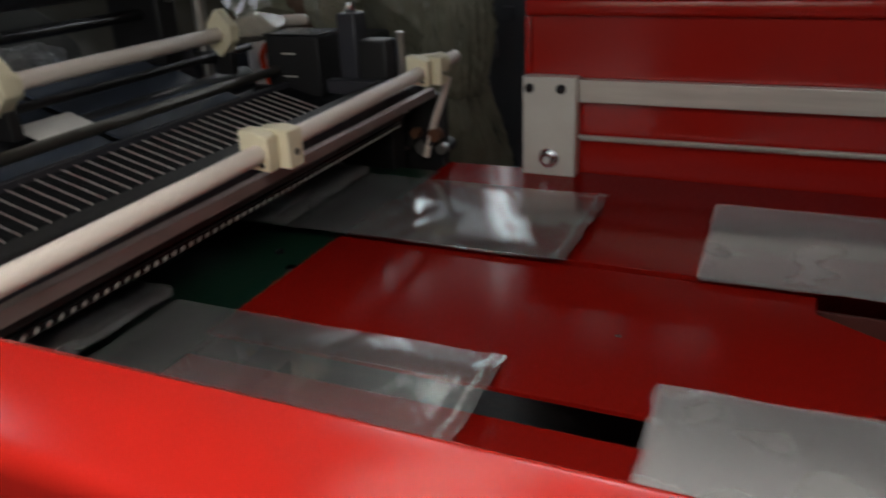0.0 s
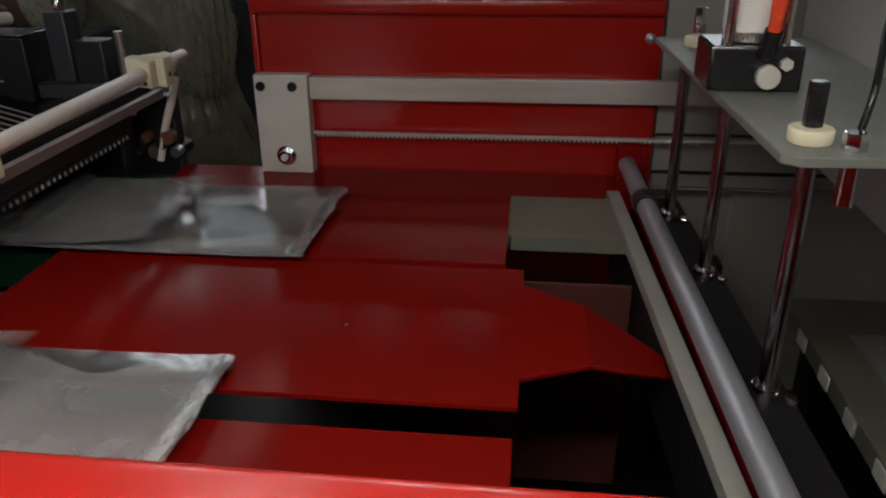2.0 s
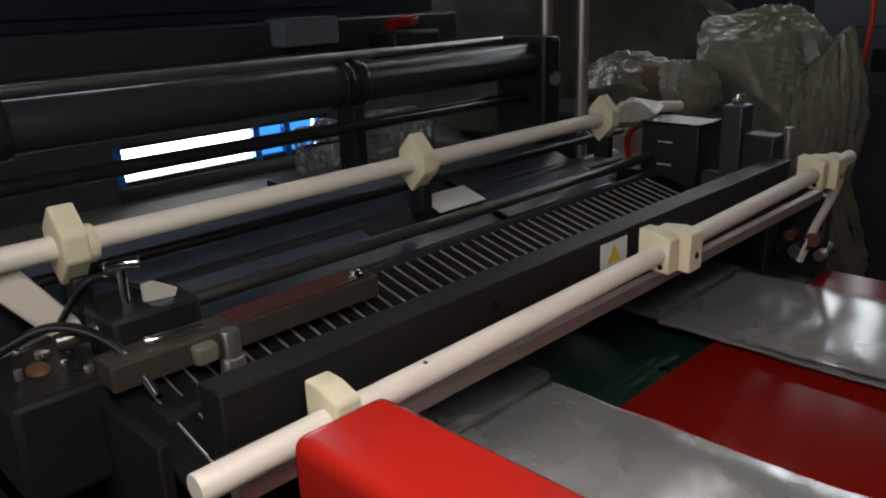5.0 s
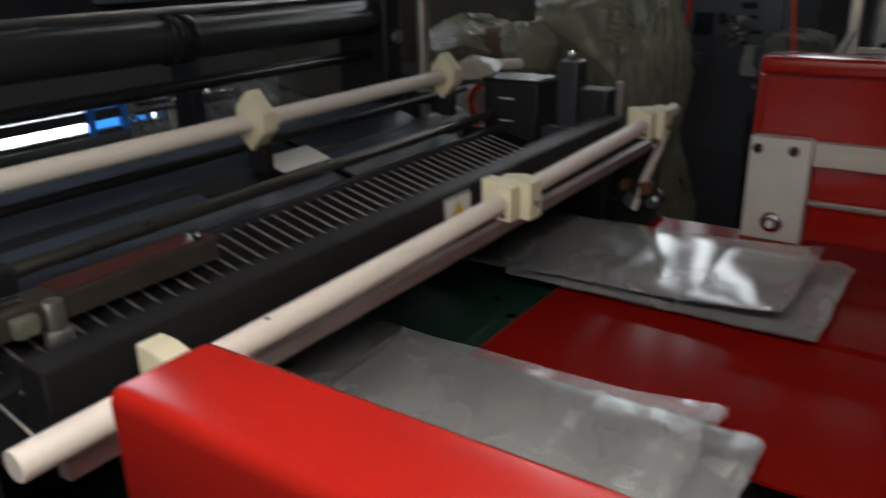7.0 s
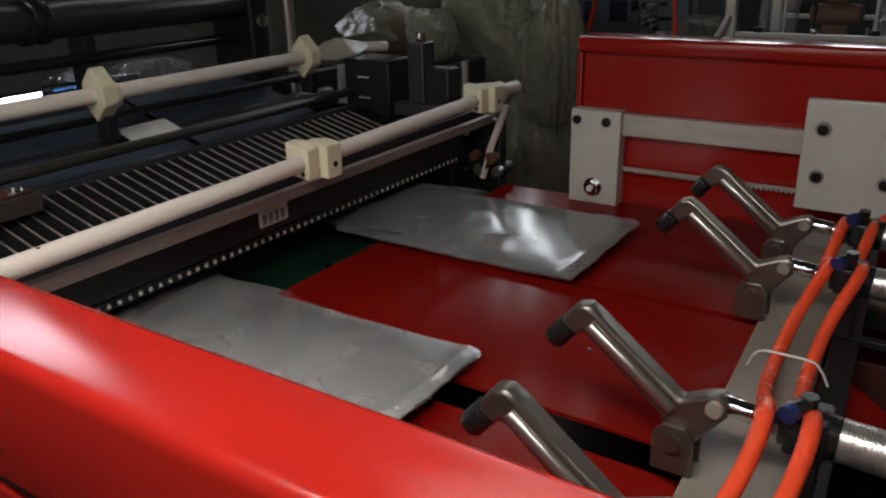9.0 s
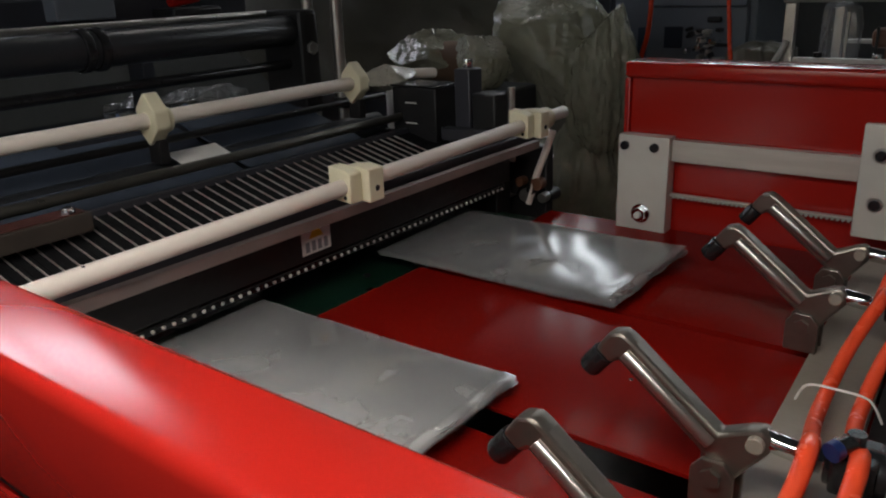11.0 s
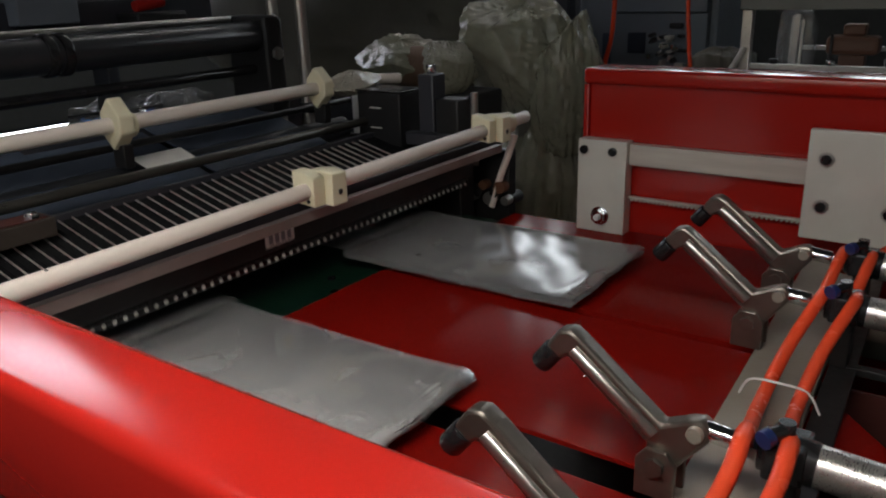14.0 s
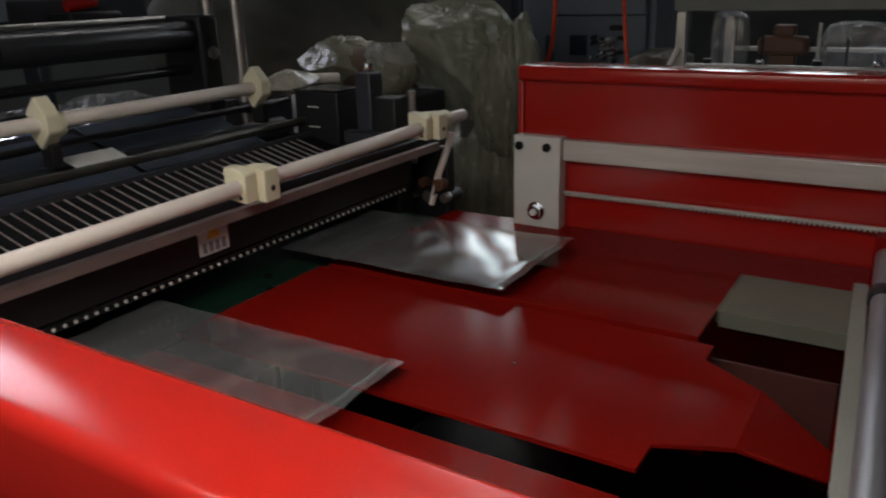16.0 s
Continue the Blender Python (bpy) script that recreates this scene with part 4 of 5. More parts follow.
def crumpled_shape(c, size, seed, sharp=1.0):
    """A sheet thrown over something: lumpy, with sharp pleats that run down from its top."""
    b = bmesh.new()
    bmesh.ops.create_uvsphere(b, u_segments=120, v_segments=84, radius=1)
    for v in b.verts:
        p = v.co.copy()
        k = max(abs(p.x), abs(p.y), abs(p.z) * 0.95)
        boxy = p.lerp(p / k * 0.86, 0.55)
        ang = math.atan2(p.y, p.x)
        ca, sa = math.cos(ang), math.sin(ang)
        fold = noise.noise(Vector((p.x * 2.1, p.y * 2.1, p.z * 1.5 + seed))) * 0.17
        for f, amp, tall in ((2.3, 0.12, 0.7), (4.6, 0.085, 1.9), (8.0, 0.05, 3.4)):
            ridge = abs(noise.noise(Vector((ca * f + seed + p.z * tall * 0.6, sa * f - p.z * tall * 0.4, p.z * tall + seed))))
            fold += (0.28 - ridge) * amp * sharp * (1 - 0.6 * p.z * p.z)
        v.co = Vector((boxy.x * size[0], boxy.y * size[1], boxy.z * size[2])) * (1 + fold)
        v.co.z = max(v.co.z, -size[2] * 0.98)
    s = Shape()
    s._add(b, Matrix.Translation((c[0], c[1], c[2] + size[2] * 0.98)))
    return s


def crumpled(name, c, size, seed, label, category, mat=None, kind=""):
    return solo(name, crumpled_shape(c, size, seed), mat or COVER, c, label, category, kind=kind)


def draped_shape(c, size, seed, facets=18, rough=1.0, flare=0.0):
    """Stiff film pulled over something: flat facets between sharp creases, with fine crumples."""
    rnd = random.Random(seed)
    planes = []
    for k in range(facets):
        n = Vector((rnd.uniform(-1, 1), rnd.uniform(-1, 1), rnd.uniform(-0.7, 1))).normalized()
        planes.append((n, rnd.uniform(0.72, 0.95)))
    b = bmesh.new()
    bmesh.ops.create_uvsphere(b, u_segments=140, v_segments=90, radius=1)
    for v in b.verts:
        p = v.co.normalized()
        r = min([1.15] + [d / p.dot(n) for n, d in planes if p.dot(n) > 0.25])
        ang = Vector((math.atan2(p.y, p.x), p.z, 0))
        pleat = abs(noise.noise(Vector((math.cos(ang.x) * 4.5 + seed, math.sin(ang.x) * 4.5, p.z * 0.9))))
        fine = abs(noise.noise(p * 7.5 + Vector((seed, 0, 0))))
        tiny = abs(noise.noise(p * 19 + Vector((0, seed, 0))))
        r *= 1 + rough * (0.10 * (0.25 - pleat) + 0.07 * (0.25 - fine) + 0.028 * (0.25 - tiny))
        wide = 1 + flare * max(0.0, -p.z)
        v.co = Vector((p.x * size[0] * wide, p.y * size[1] * wide, p.z * size[2])) * r
        v.co.z = max(v.co.z, -size[2] * 0.95)
    s = Shape()
    s._add(b, Matrix.Translation((c[0], c[1], c[2] + size[2] * 0.95)))
    return s


COVERED = material("covered_machine", (0.14, 0.13, 0.10), 0.7, second=(0.08, 0.075, 0.06), scale=6)
CARDBOARD = material("brown_cardboard", (0.16, 0.095, 0.055), 0.75, second=(0.10, 0.06, 0.04), scale=9, grain=120, bump=0.2)
motor = thing("covered_motor", (-0.45, 2.2, 0), "tall machine part draped in dusty greenish clear plastic", "covered machine")
part("cover", draped_shape((-0.405, 2.22, 0.30), (0.185, 0.15, 0.36), 3, 10, 1.25, 0.15), COVER, motor, "creased dusty plastic cover")
part("hood", draped_shape((-0.49, 2.2, 0.905), (0.225, 0.17, 0.192), 29, 16), COVER, motor, "loose crumpled plastic hood")
part("hood_skirt", draped_shape((-0.345, 2.21, 0.80), (0.105, 0.14, 0.215), 12, 9, 1.3), COVER, motor, "hanging fold of plastic film")
part("column", Shape().box(-0.50, -0.33, 2.14, 2.28, 0.0, 1.0, 0.02), COVERED, motor, "drab machine column")
part("motor", Shape().cyl((-0.50, 2.2, 1.0005), (-0.50, 2.2, 1.16), 0.080, 32, bevel=0.01), GREYPAINT, motor, "grey motor body")
tube_end = thing("wrapped_tube_end", (-0.27, 1.19, 1.11), "tube end wrapped in crumpled cream plastic film", "tube end")
part("core", Shape().cyl((-0.287, 1.2205, 1.139), (-0.262, 1.28, 1.135), 0.010, 20, bevel=0.002), TUBE, tube_end, "white tube stub")
part("wrap", draped_shape((-0.280, 1.165, 1.116), (0.026, 0.075, 0.024), 17, 12), WRAP, tube_end, "crumpled cream film")
roll = thing("covered_roll", (-0.75, 1.95, 1.005), "brown cardboard roll wrapped in dusty clear plastic", "covered machine")
part("core", Shape().cyl((-0.93, 1.99, 1.071), (-0.56, 1.94, 1.071), 0.062, 32, bevel=0.004), CARDBOARD, roll, "brown cardboard roll")
part("wrap", draped_shape((-0.80, 1.97, 1.006), (0.17, 0.10, 0.078), 7, 14), COVER, roll, "dusty clear plastic wrap")
part("wrap_end", draped_shape((-0.60, 1.93, 1.006), (0.085, 0.09, 0.080), 11, 12), COVER, roll, "bunched plastic wrap end")
solo("covered_bench", Shape().box(-1.10, -0.50, 1.82, 2.08, 0.0, 1.005, 0.01), MACHINEDARK, (-0.8, 1.95, 0), "dark machine bench behind the cutter", "machine bench")
far_roll = thing("covered_machine", (-1.5, 2.6, 0), "large roll machine covered in brown dusty sheet", "covered machine")
part("sheet", crumpled_shape((-1.5, 2.6, 0.75), (0.75, 0.35, 0.34), 5), COVERED, far_roll, "brown dusty sheet")
part("base", Shape().box(-2.2, -0.8, 2.3, 2.9, 0, 0.76, 0.02), COVERED, far_roll)
solo("white_canister", Shape().cyl((-0.40, 1.33, 0.98), (-0.40, 1.33, 1.09), 0.030, 24, bevel=0.006), WHITE, (-0.40, 1.33, 0.98), "white plastic canister on a dark shelf", "canister")
solo("canister_shelf", Shape().box(-0.48, -0.27, 1.27, 1.40, 0.0, 0.979, 0.004), MACHINEDARK, (-0.38, 1.33, 0), "dark shelf cabinet behind the cutter", "cabinet")
solo("red_hose", Shape().hose([(-0.36, 1.30, 0.985), (-0.375, 1.29, 1.06), (-0.34, 1.285, 1.095), (-0.30, 1.285, 1.07), (-0.28, 1.29, 0.985)], 0.006), ORANGE, (-0.35, 1.29, 0.98), "bright red hose loop on the shelf", "hose")


crumpled("plastic_roll", (-1.16, 1.17, 0.90), (0.10, 0.075, 0.075), 21, "film roll wrapped in cloudy plastic", "plastic roll", SEAM)
crumpled("plastic_roll", (-1.18, 1.40, 0.90), (0.10, 0.12, 0.075), 25, "film roll wrapped in cloudy plastic", "plastic roll", SEAM)
solo("roll_bench", Shape().box(-1.30, -1.04, 1.27, 1.60, 0, 0.899, 0.006).box(-1.30, -1.04, 1.06, 1.2695, 0.84, 0.899, 0.004), MACHINEDARK, (-1.17, 1.4, 0), "dark bench under the film rolls", "bench")
# Two chrome rods added to give the bright streaks of lit edges.
for z in (1.030, 1.046):
    solo("streak_rod", Shape().cyl((-1.00, 0.98, z), (-1.00, 1.235, z - 0.004), 0.004, 12), CHROME, (-1.00, 1.1, z), "thin chrome rod added for a bright streak", "rod", "film rods")


def far_machine(x, y, w, d, h, mat, label, seed):
    rnd = random.Random(seed)
    m = thing("background_machine", (x, y, 0), label, "machine", "background machines")
    part("cabinet", Shape().box(x - w / 2, x + w / 2, y, y + d, 0.0, h, 0.01), mat, m)
    part("door", Shape().box(x - w / 2 + 0.04, x + w / 2 - 0.04, y - 0.012, y - 0.0005, h * 0.55, h - 0.05, 0.004), mat, m)
    part("screen", Shape().box(x - w * 0.30, x - w * 0.08, y - 0.020, y - 0.0125, h * 0.66, h * 0.76, 0.003), NAVY, m, "dark blue control screen")
    part("handle", Shape().cyl((x + w * 0.2, y - 0.03, h * 0.72), (x + w * 0.35, y - 0.03, h * 0.72), 0.012, 16), BLACK, m)
    for k in range(8):
        px, pz = x + rnd.uniform(-0.35, 0.4) * w, rnd.uniform(0.5, 0.66) * h
        part("fitting", Shape().box(px, px + rnd.uniform(0.02, 0.07), y - rnd.uniform(0.03, 0.08), y - 0.0005, pz, pz + rnd.uniform(0.02, 0.08), 0.004), rnd.choice((STEEL, BLACK, PLATE, MACHINEGREY)), m)


far_machine(-0.42, 3.0, 0.55, 0.5, 1.45, MACHINEGREY, "blue-grey machine cabinet standing far behind", 2)
far_machine(-1.15, 3.4, 0.5, 0.5, 1.5, MACHINEDARK, "dark machine cabinet standing far behind", 3)
far_machine(-2.6, 3.6, 0.9, 0.5, 1.7, MACHINEDARK, "dark machine cabinet standing far behind", 5)
far_machine(1.6, 4.2, 0.9, 0.5, 1.6, MACHINEGREY, "blue-grey machine cabinet standing far behind", 8)
crumpled("wrapped_package", (-0.09, 2.9, 0.80), (0.12, 0.14, 0.135), 9, "dusty covered package on a dark stand", "covered machine", COVERED)
solo("package_stand", Shape().box(-0.2, 0.1, 2.75, 3.05, 0, 0.805, 0.01), MACHINEDARK, (-0.05, 2.9, 0), "dark stand under the package", "stand")


def near_cabinet():
    m = thing("control_cabinet", (-0.35, 2.98, 0), "blue-grey machine cabinet with dark door and bright fittings", "machine cabinet")
    part("body", Shape().box(-0.54, -0.17, 2.96, 2.9995, 0.6, 1.178, 0.004), MACHINEGREY, m)
    part("top_drawer", Shape().box(-0.54, -0.17, 2.95, 2.9995, 1.181, 1.40, 0.004), MACHINEGREY, m)
    part("dark_door", Shape().box(-0.468, -0.398, 2.952, 2.9595, 1.03, 1.108, 0.003), NAVYDARK, m, "dark blue door")
    part("handle", Shape().box(-0.30, -0.25, 2.925, 2.9495, 1.125, 1.145, 0.006), BLACK, m)
    rnd = random.Random(12)
    for k in range(26):
        x, z = rnd.uniform(-0.39, -0.26), rnd.uniform(0.99, 1.095)
        part("fitting", Shape().box(x, x + rnd.uniform(0.006, 0.022), 2.93 - rnd.uniform(0, 0.03), 2.9595, z, z + rnd.uniform(0.006, 0.022), 0.002, turn=(0, rnd.uniform(-35, 35), 0)), rnd.choice((CHROME, STEEL, BLACK, PLATE, MACHINEDARK)), m)


near_cabinet()


def background_frame():
    f = thing("steel_frame", (0.45, 2.6, 0), "grey steel machine frame behind the red panel", "machine frame")
    for x in (0.145, 1.07):
        for y in (2.3, 2.9):
            part("post", Shape().box(x - 0.014, x + 0.014, y - 0.014, y + 0.014, 0, 1.218, 0.003), STEEL, f)
    for y in (2.3, 2.9):
        part("beam", Shape().box(0.125, 1.09, y - 0.02, y + 0.02, 1.2185, 1.285, 0.003), GREYPALE, f)
        part("rail", Shape().box(0.16, 1.055, y - 0.010, y + 0.010, 1.064, 1.078, 0.003), PLATE, f)
    part("tray", Shape().box(0.16, 1.055, 2.32, 2.88, 0.985, 0.998, 0.003), GREYTUBE, f)
    for k in range(14):
        x = 0.19 + 0.06 * k
        y = 2.34 + 0.11 * (k % 5)
        part("hanger", Shape().box(x, x + 0.007, y, y + 0.010, 0.9985, 1.05 + 0.045 * (k * 3 % 4), 0.002), (STEEL, PLATE, BLACK, MACHINEGREY)[k % 4], f)
    for k in range(6):
        x = 0.22 + 0.14 * k
        part("knob", Shape().cyl((x, 2.30, 1.0785), (x, 2.30, 1.092), 0.012, 12, bevel=0.003), (BLACK, CHROME)[k % 2], f)
    part("diagonal", Shape().hose([(0.145, 2.28, 1.12), (0.12, 2.25, 1.06), (0.07, 2.2, 0.98)], 0.008), PLATE, f)
    solo("copper_coil", Shape().box(0.295, 0.435, 2.58, 2.66, 1.078, 1.132, 0.014).box(0.335, 0.395, 2.595, 2.645, 1.1325, 1.165, 0.006).box(0.33, 0.40, 2.60, 2.64, 0.9985, 1.0775, 0.003), BROWN, (0.48, 2.62, 0.998), "brown wound coil on the grey tray", "coil")
    crumpled("plastic_wrap", (0.20, 2.66, 0.999), (0.055, 0.05, 0.105), 13, "clear crumpled plastic on the grey tray", "plastic wrap", FILM)
    crumpled("plastic_wrap", (0.56, 2.64, 0.999), (0.10, 0.06, 0.09), 17, "clear crumpled plastic on the grey tray", "plastic wrap", FILM)


background_frame()
solo("red_cable", Shape().hose([(-0.40, 2.62, 0.0), (-0.41, 2.6, 0.9), (-0.37, 2.58, 1.14), (-0.36, 2.6, 1.5), (-0.30, 2.7, 2.6)], 0.008), ORANGE, (-0.40, 2.62, 0), "orange-red hose rising behind the panel", "hose", "rising hoses")
solo("red_cable", Shape().hose([(0.04, 2.2, 0.0), (0.035, 2.2, 0.9), (0.018, 2.2, 1.15), (0.002, 2.2, 1.35), (-0.08, 2.2, 2.6)], 0.0055), ORANGE, (0.03, 2.2, 0), "orange-red hose rising behind the panel", "hose", "rising hoses")


# ---- clamp carriage ----
carriage = thing("clamp_carriage", (0.49, 1.19, 0.93), "grey cross bar carriage with air-driven clamp arms", "clamp carriage")
BAR_X = lambda y: -0.04 * (y - 0.536)
part("slide_plate", Shape().box(0.421, 0.556, 1.190, 1.204, 0.952, 1.110, 0.002), PLATE, carriage, "pale square slide plate")
for x in (0.446, 0.532):
    for z in (1.069, 1.001):
        part("bolt_rim", Shape().cyl((x, 1.1898, z), (x, 1.1885, z), 0.0105, 24), STEEL, carriage)
        cap_bolt((x, 1.1884, z), (0, -1, 0), 0.0072, 0.004, carriage)
part("slide_block", Shape().box(0.45, 0.53, 1.2045, 1.2215, 1.015, 1.065, 0.001), STEEL, carriage)
part("cross_bar", Shape().box(0.462, 0.532, 0.215, 1.189, 0.925, 0.934, 0.001, turn=(0, 0, 2.29)), BARBROWN, carriage, "grey-brown flat cross bar")
part("bar_rib", Shape().box(0.535, 0.560, 0.235, 1.189, 0.926, 0.9335, 0.001, turn=(0, 0, 2.29)), BLACK, carriage)
ARMS, RODS = [], []


def clamp_arm(y):
    dx = BAR_X(y)
    px, pz = 0.459 + dx, 0.963
    b = part("bracket", Shape().prism([(px - 0.016, 0.9345), (px + 0.016, 0.9345), (px + 0.016, 0.966), (px + 0.008, 0.976), (px - 0.008, 0.976), (px - 0.016, 0.966)], "y", y + 0.009, y + 0.014, 0.001)
             .prism([(px - 0.016, 0.9345), (px + 0.016, 0.9345), (px + 0.016, 0.966), (px + 0.008, 0.976), (px - 0.008, 0.976), (px - 0.016, 0.966)], "y", y - 0.014, y - 0.009, 0.001), NICKEL, carriage, "cast nickel pivot bracket")
    part("pivot_bolt", Shape().cyl((px, y - 0.018, pz), (px, y + 0.018, pz), 0.0045, 16).cyl((px, y - 0.0185, pz), (px, y - 0.0145, pz), 0.008, 6), NICKEL, b)
    arm = Shape().prism([(px - 0.125, 0.981), (px - 0.118, 0.990), (px - 0.108, 0.991), (px - 0.020, 0.990), (px - 0.010, 1.010), (px - 0.004, 1.018), (px + 0.005, 1.018), (px + 0.011, 1.010),
                         (px + 0.012, 0.962), (px + 0.006, 0.953), (px - 0.006, 0.953), (px - 0.013, 0.968), (px - 0.106, 0.970), (px - 0.108, 0.962), (px - 0.124, 0.962)], "y", y - 0.0085, y + 0.0085, 0.003)
    a = part("clamp_arm", arm, NICKEL, carriage, "cranked cast nickel clamp arm", origin=(px, y, pz))
    part("arm_rod", Shape().cyl((px - 0.106, y - 0.008, 0.9795), (px - 0.018, y - 0.008, 0.9795), 0.0055, 16, bevel=0.001), STEEL, a, "polished round arm rod").location = (0, 0, 0)
    part("pad", Shape().cyl((px - 0.117, y, 0.9615), (px - 0.117, y, 0.940), 0.0095, 20, bevel=0.0015), BLACKGLOSS, a, "black rubber pad").location = (0, 0, 0)
    part("joint_pin", Shape().cyl((px, y - 0.014, 1.008), (px, y + 0.012, 1.008), 0.0065, 16, bevel=0.001), BARBROWN, a).location = (0, 0, 0)
    rod_ = part("piston_rod", Shape().cyl((px + 0.006, y, 1.008), (px + 0.075, y, 1.000), 0.005, 16).cyl((px + 0.004, y, 1.0082), (px + 0.030, y, 1.0055), 0.008, 16, bevel=0.001).cyl((px + 0.036, y, 1.005), (px + 0.043, y, 1.004), 0.0095, 6), CHROME, carriage, "chrome piston rod with lock nut", origin=(px, y, 1.004))
    c = part("air_cylinder", Shape().cyl((px + 0.110, y, 0.996), (px + 0.190, y, 0.992), 0.0155, 32), ALU, carriage, "bright aluminium air cylinder barrel")
    part("front_cap", Shape().cyl((px + 0.072, y, 0.9985), (px + 0.110, y, 0.996), 0.0165, 28, bevel=0.002).box(px + 0.076, px + 0.104, y - 0.019, y + 0.019, 0.984, 1.012, 0.003), BLACKGLOSS, c)
    part("rear_cap", Shape().cyl((px + 0.190, y, 0.992), (px + 0.212, y, 0.991), 0.0168, 28, bevel=0.002).box(px + 0.206, px + 0.228, y - 0.012, y + 0.012, 0.980, 1.002, 0.004), BLACKGLOSS, c)
    part("clevis", Shape().box(px + 0.216, px + 0.228, y - 0.018, y + 0.018, 0.936, 0.981, 0.002), BLACK, c)
    part("clevis_pin", Shape().cyl((px + 0.222, y - 0.024, 0.945), (px + 0.222, y + 0.024, 0.945), 0.006, 16), CHROME, c)
    part("stay", Shape().box(px + 0.095, px + 0.218, y - 0.006, y + 0.006, 0.926, 0.9355, 0.002), BLACK, c)
    part("support", Shape().box(px + 0.082, px + 0.100, y - 0.012, y + 0.012, 0.9345, 0.984, 0.002), BLACK, c)
    part("air_fitting", Shape().cyl((px + 0.088, y - 0.004, 1.0122), (px + 0.088, y - 0.004, 1.026), 0.006, 14).cyl((px + 0.088, y - 0.004, 1.020), (px + 0.080, y - 0.018, 1.019), 0.0055, 14), BLACKGLOSS, c, "black push-in air fitting")
    part("fitting_collar", Shape().cyl((px + 0.080, y - 0.018, 1.019), (px + 0.077, y - 0.024, 1.018), 0.0068, 14), BLUEFIT, c, "blue release collar")
    part("side_hose", Shape().hose([(px + 0.098, y + 0.024, 0.986), (px + 0.13, y + 0.028, 0.978), (px + 0.17, y + 0.027, 0.980)], 0.0042), ORANGE, c, "orange air hose")
    ARMS.append((a, px, y, pz))
    RODS.append((rod_, px, y))


for y in (0.395, 0.536, 0.838, 0.985):
    clamp_arm(y)
for k in (0, 1):
    x = 0.490 + 0.030 * k
    pts = [(x + 0.02, 0.22, 0.945), (x + 0.012, 0.36, 0.950), (x + 0.030, 0.47, 0.992), (x + 0.032, 0.52, 1.014), (x + 0.018, 0.60, 0.972), (x + 0.006, 0.69, 0.948), (x + 0.010, 0.77, 0.972), (x + 0.026, 0.83, 1.010),
           (x + 0.014, 0.90, 0.975), (x + 0.020, 0.98, 1.008), (x + 0.012, 1.06, 0.960)]
    if k == 0:
        pts += [(0.52, 1.12, 0.955), (0.565, 1.15, 0.990), (0.578, 1.155, 1.04), (0.572, 1.155, 1.10), (0.585, 1.16, 1.126), (0.612, 1.165, 1.108), (0.66, 1.17, 1.10)]
    part("air_hose", Shape().hose(pts, 0.0065), ORANGE, carriage, "orange air hose tied along the bar")
part("cable_tie", Shape().hose([(0.470, 0.72, 0.936), (0.480, 0.715, 0.956), (0.505, 0.712, 0.960), (0.530, 0.715, 0.956), (0.542, 0.72, 0.934)], 0.0012, seg=6), WHITE, carriage, "thin white cable tie")


# ---- plastic bags ----
HINGE = 0.72


def bag_height(u, v, seed):
    z = 0.0022 * noise.noise(Vector((u * 2.0 + seed, v * 1.1, 0))) + 0.0001 * noise.noise(Vector((u * 13, v * 9 + seed, 2)))
    z += 0.00025 * math.sin(u * 22 + 2.5 * noise.noise(Vector((v * 2, seed, 3)))) * max(0, u - 0.25)
    z += 0.010 * max(0, u - 0.55) ** 2 * (1 + noise.noise(Vector((v * 3, seed, 8))))
    z += 0.0026 * (1 - (2 * v - 1) ** 4) * min(1, u * 2.5)
    return z + 0.0030 + 0.0010 * math.exp(-((u - 0.97) / 0.02) ** 2)


def bag_point(u, v, seed, lift, length=0.383, width=0.238):
    return Vector((length * u + 0.004 * noise.noise(Vector((v * 6, seed, 1))), width * (v - 0.5) + 0.003 * noise.noise(Vector((u * 7, seed, 5))), bag_height(u, v, seed) + lift))


def bag_mesh(name, seed, u0, u1, nx, mat, hinge=None, lift=0.0):
    """One strip of a bag, from u0 to u1 of its length, about its hinge."""
    ny = 20
    base = hinge or Vector((0, 0, 0))
    verts, normals, faces = [], [], []
    for i in range(nx + 1):
        u = u0 + (u1 - u0) * i / nx
        for j in range(ny + 1):
            v = j / ny
            verts.append(bag_point(u, v, seed, lift) - base)
            du, dv = bag_point(u + 0.004, v, seed, lift) - bag_point(u - 0.004, v, seed, lift), bag_point(u, v + 0.006, seed, lift) - bag_point(u, v - 0.006, seed, lift)
            normals.append(du.cross(dv).normalized())
    for i in range(nx):
        for j in range(ny):
            a = i * (ny + 1) + j
            faces.append((a, a + ny + 1, a + ny + 2, a + 1))
    me = bpy.data.meshes.new(name)
    me.from_pydata([tuple(v) for v in verts], [], faces)
    for f in me.polygons:
        f.use_smooth = True
    me.normals_split_custom_set_from_vertices([tuple(n) for n in normals])
    me.materials.append(mat)
    return me


SEEDS = (1.3, 4.7, 8.1)
HINGES = [Vector((0.383 * HINGE, 0, bag_height(HINGE, 0.5, s))) for s in SEEDS]
BAG_MESHES = [bag_mesh("plastic_bag", s, 0.0, HINGE, 20, FILM) for s in SEEDS]
END_MESHES = [bag_mesh("open_end", s, HINGE, 1.0, 14, FILM, h) for s, h in zip(SEEDS, HINGES)]
CLOUDY_MESHES = [bag_mesh("plastic_bag", s, 0.0, HINGE, 20, CLOUDY) for s in SEEDS]
CLOUDY_ENDS = [bag_mesh("open_end", s, HINGE, 1.0, 14, CLOUDY, h) for s, h in zip(SEEDS, HINGES)]
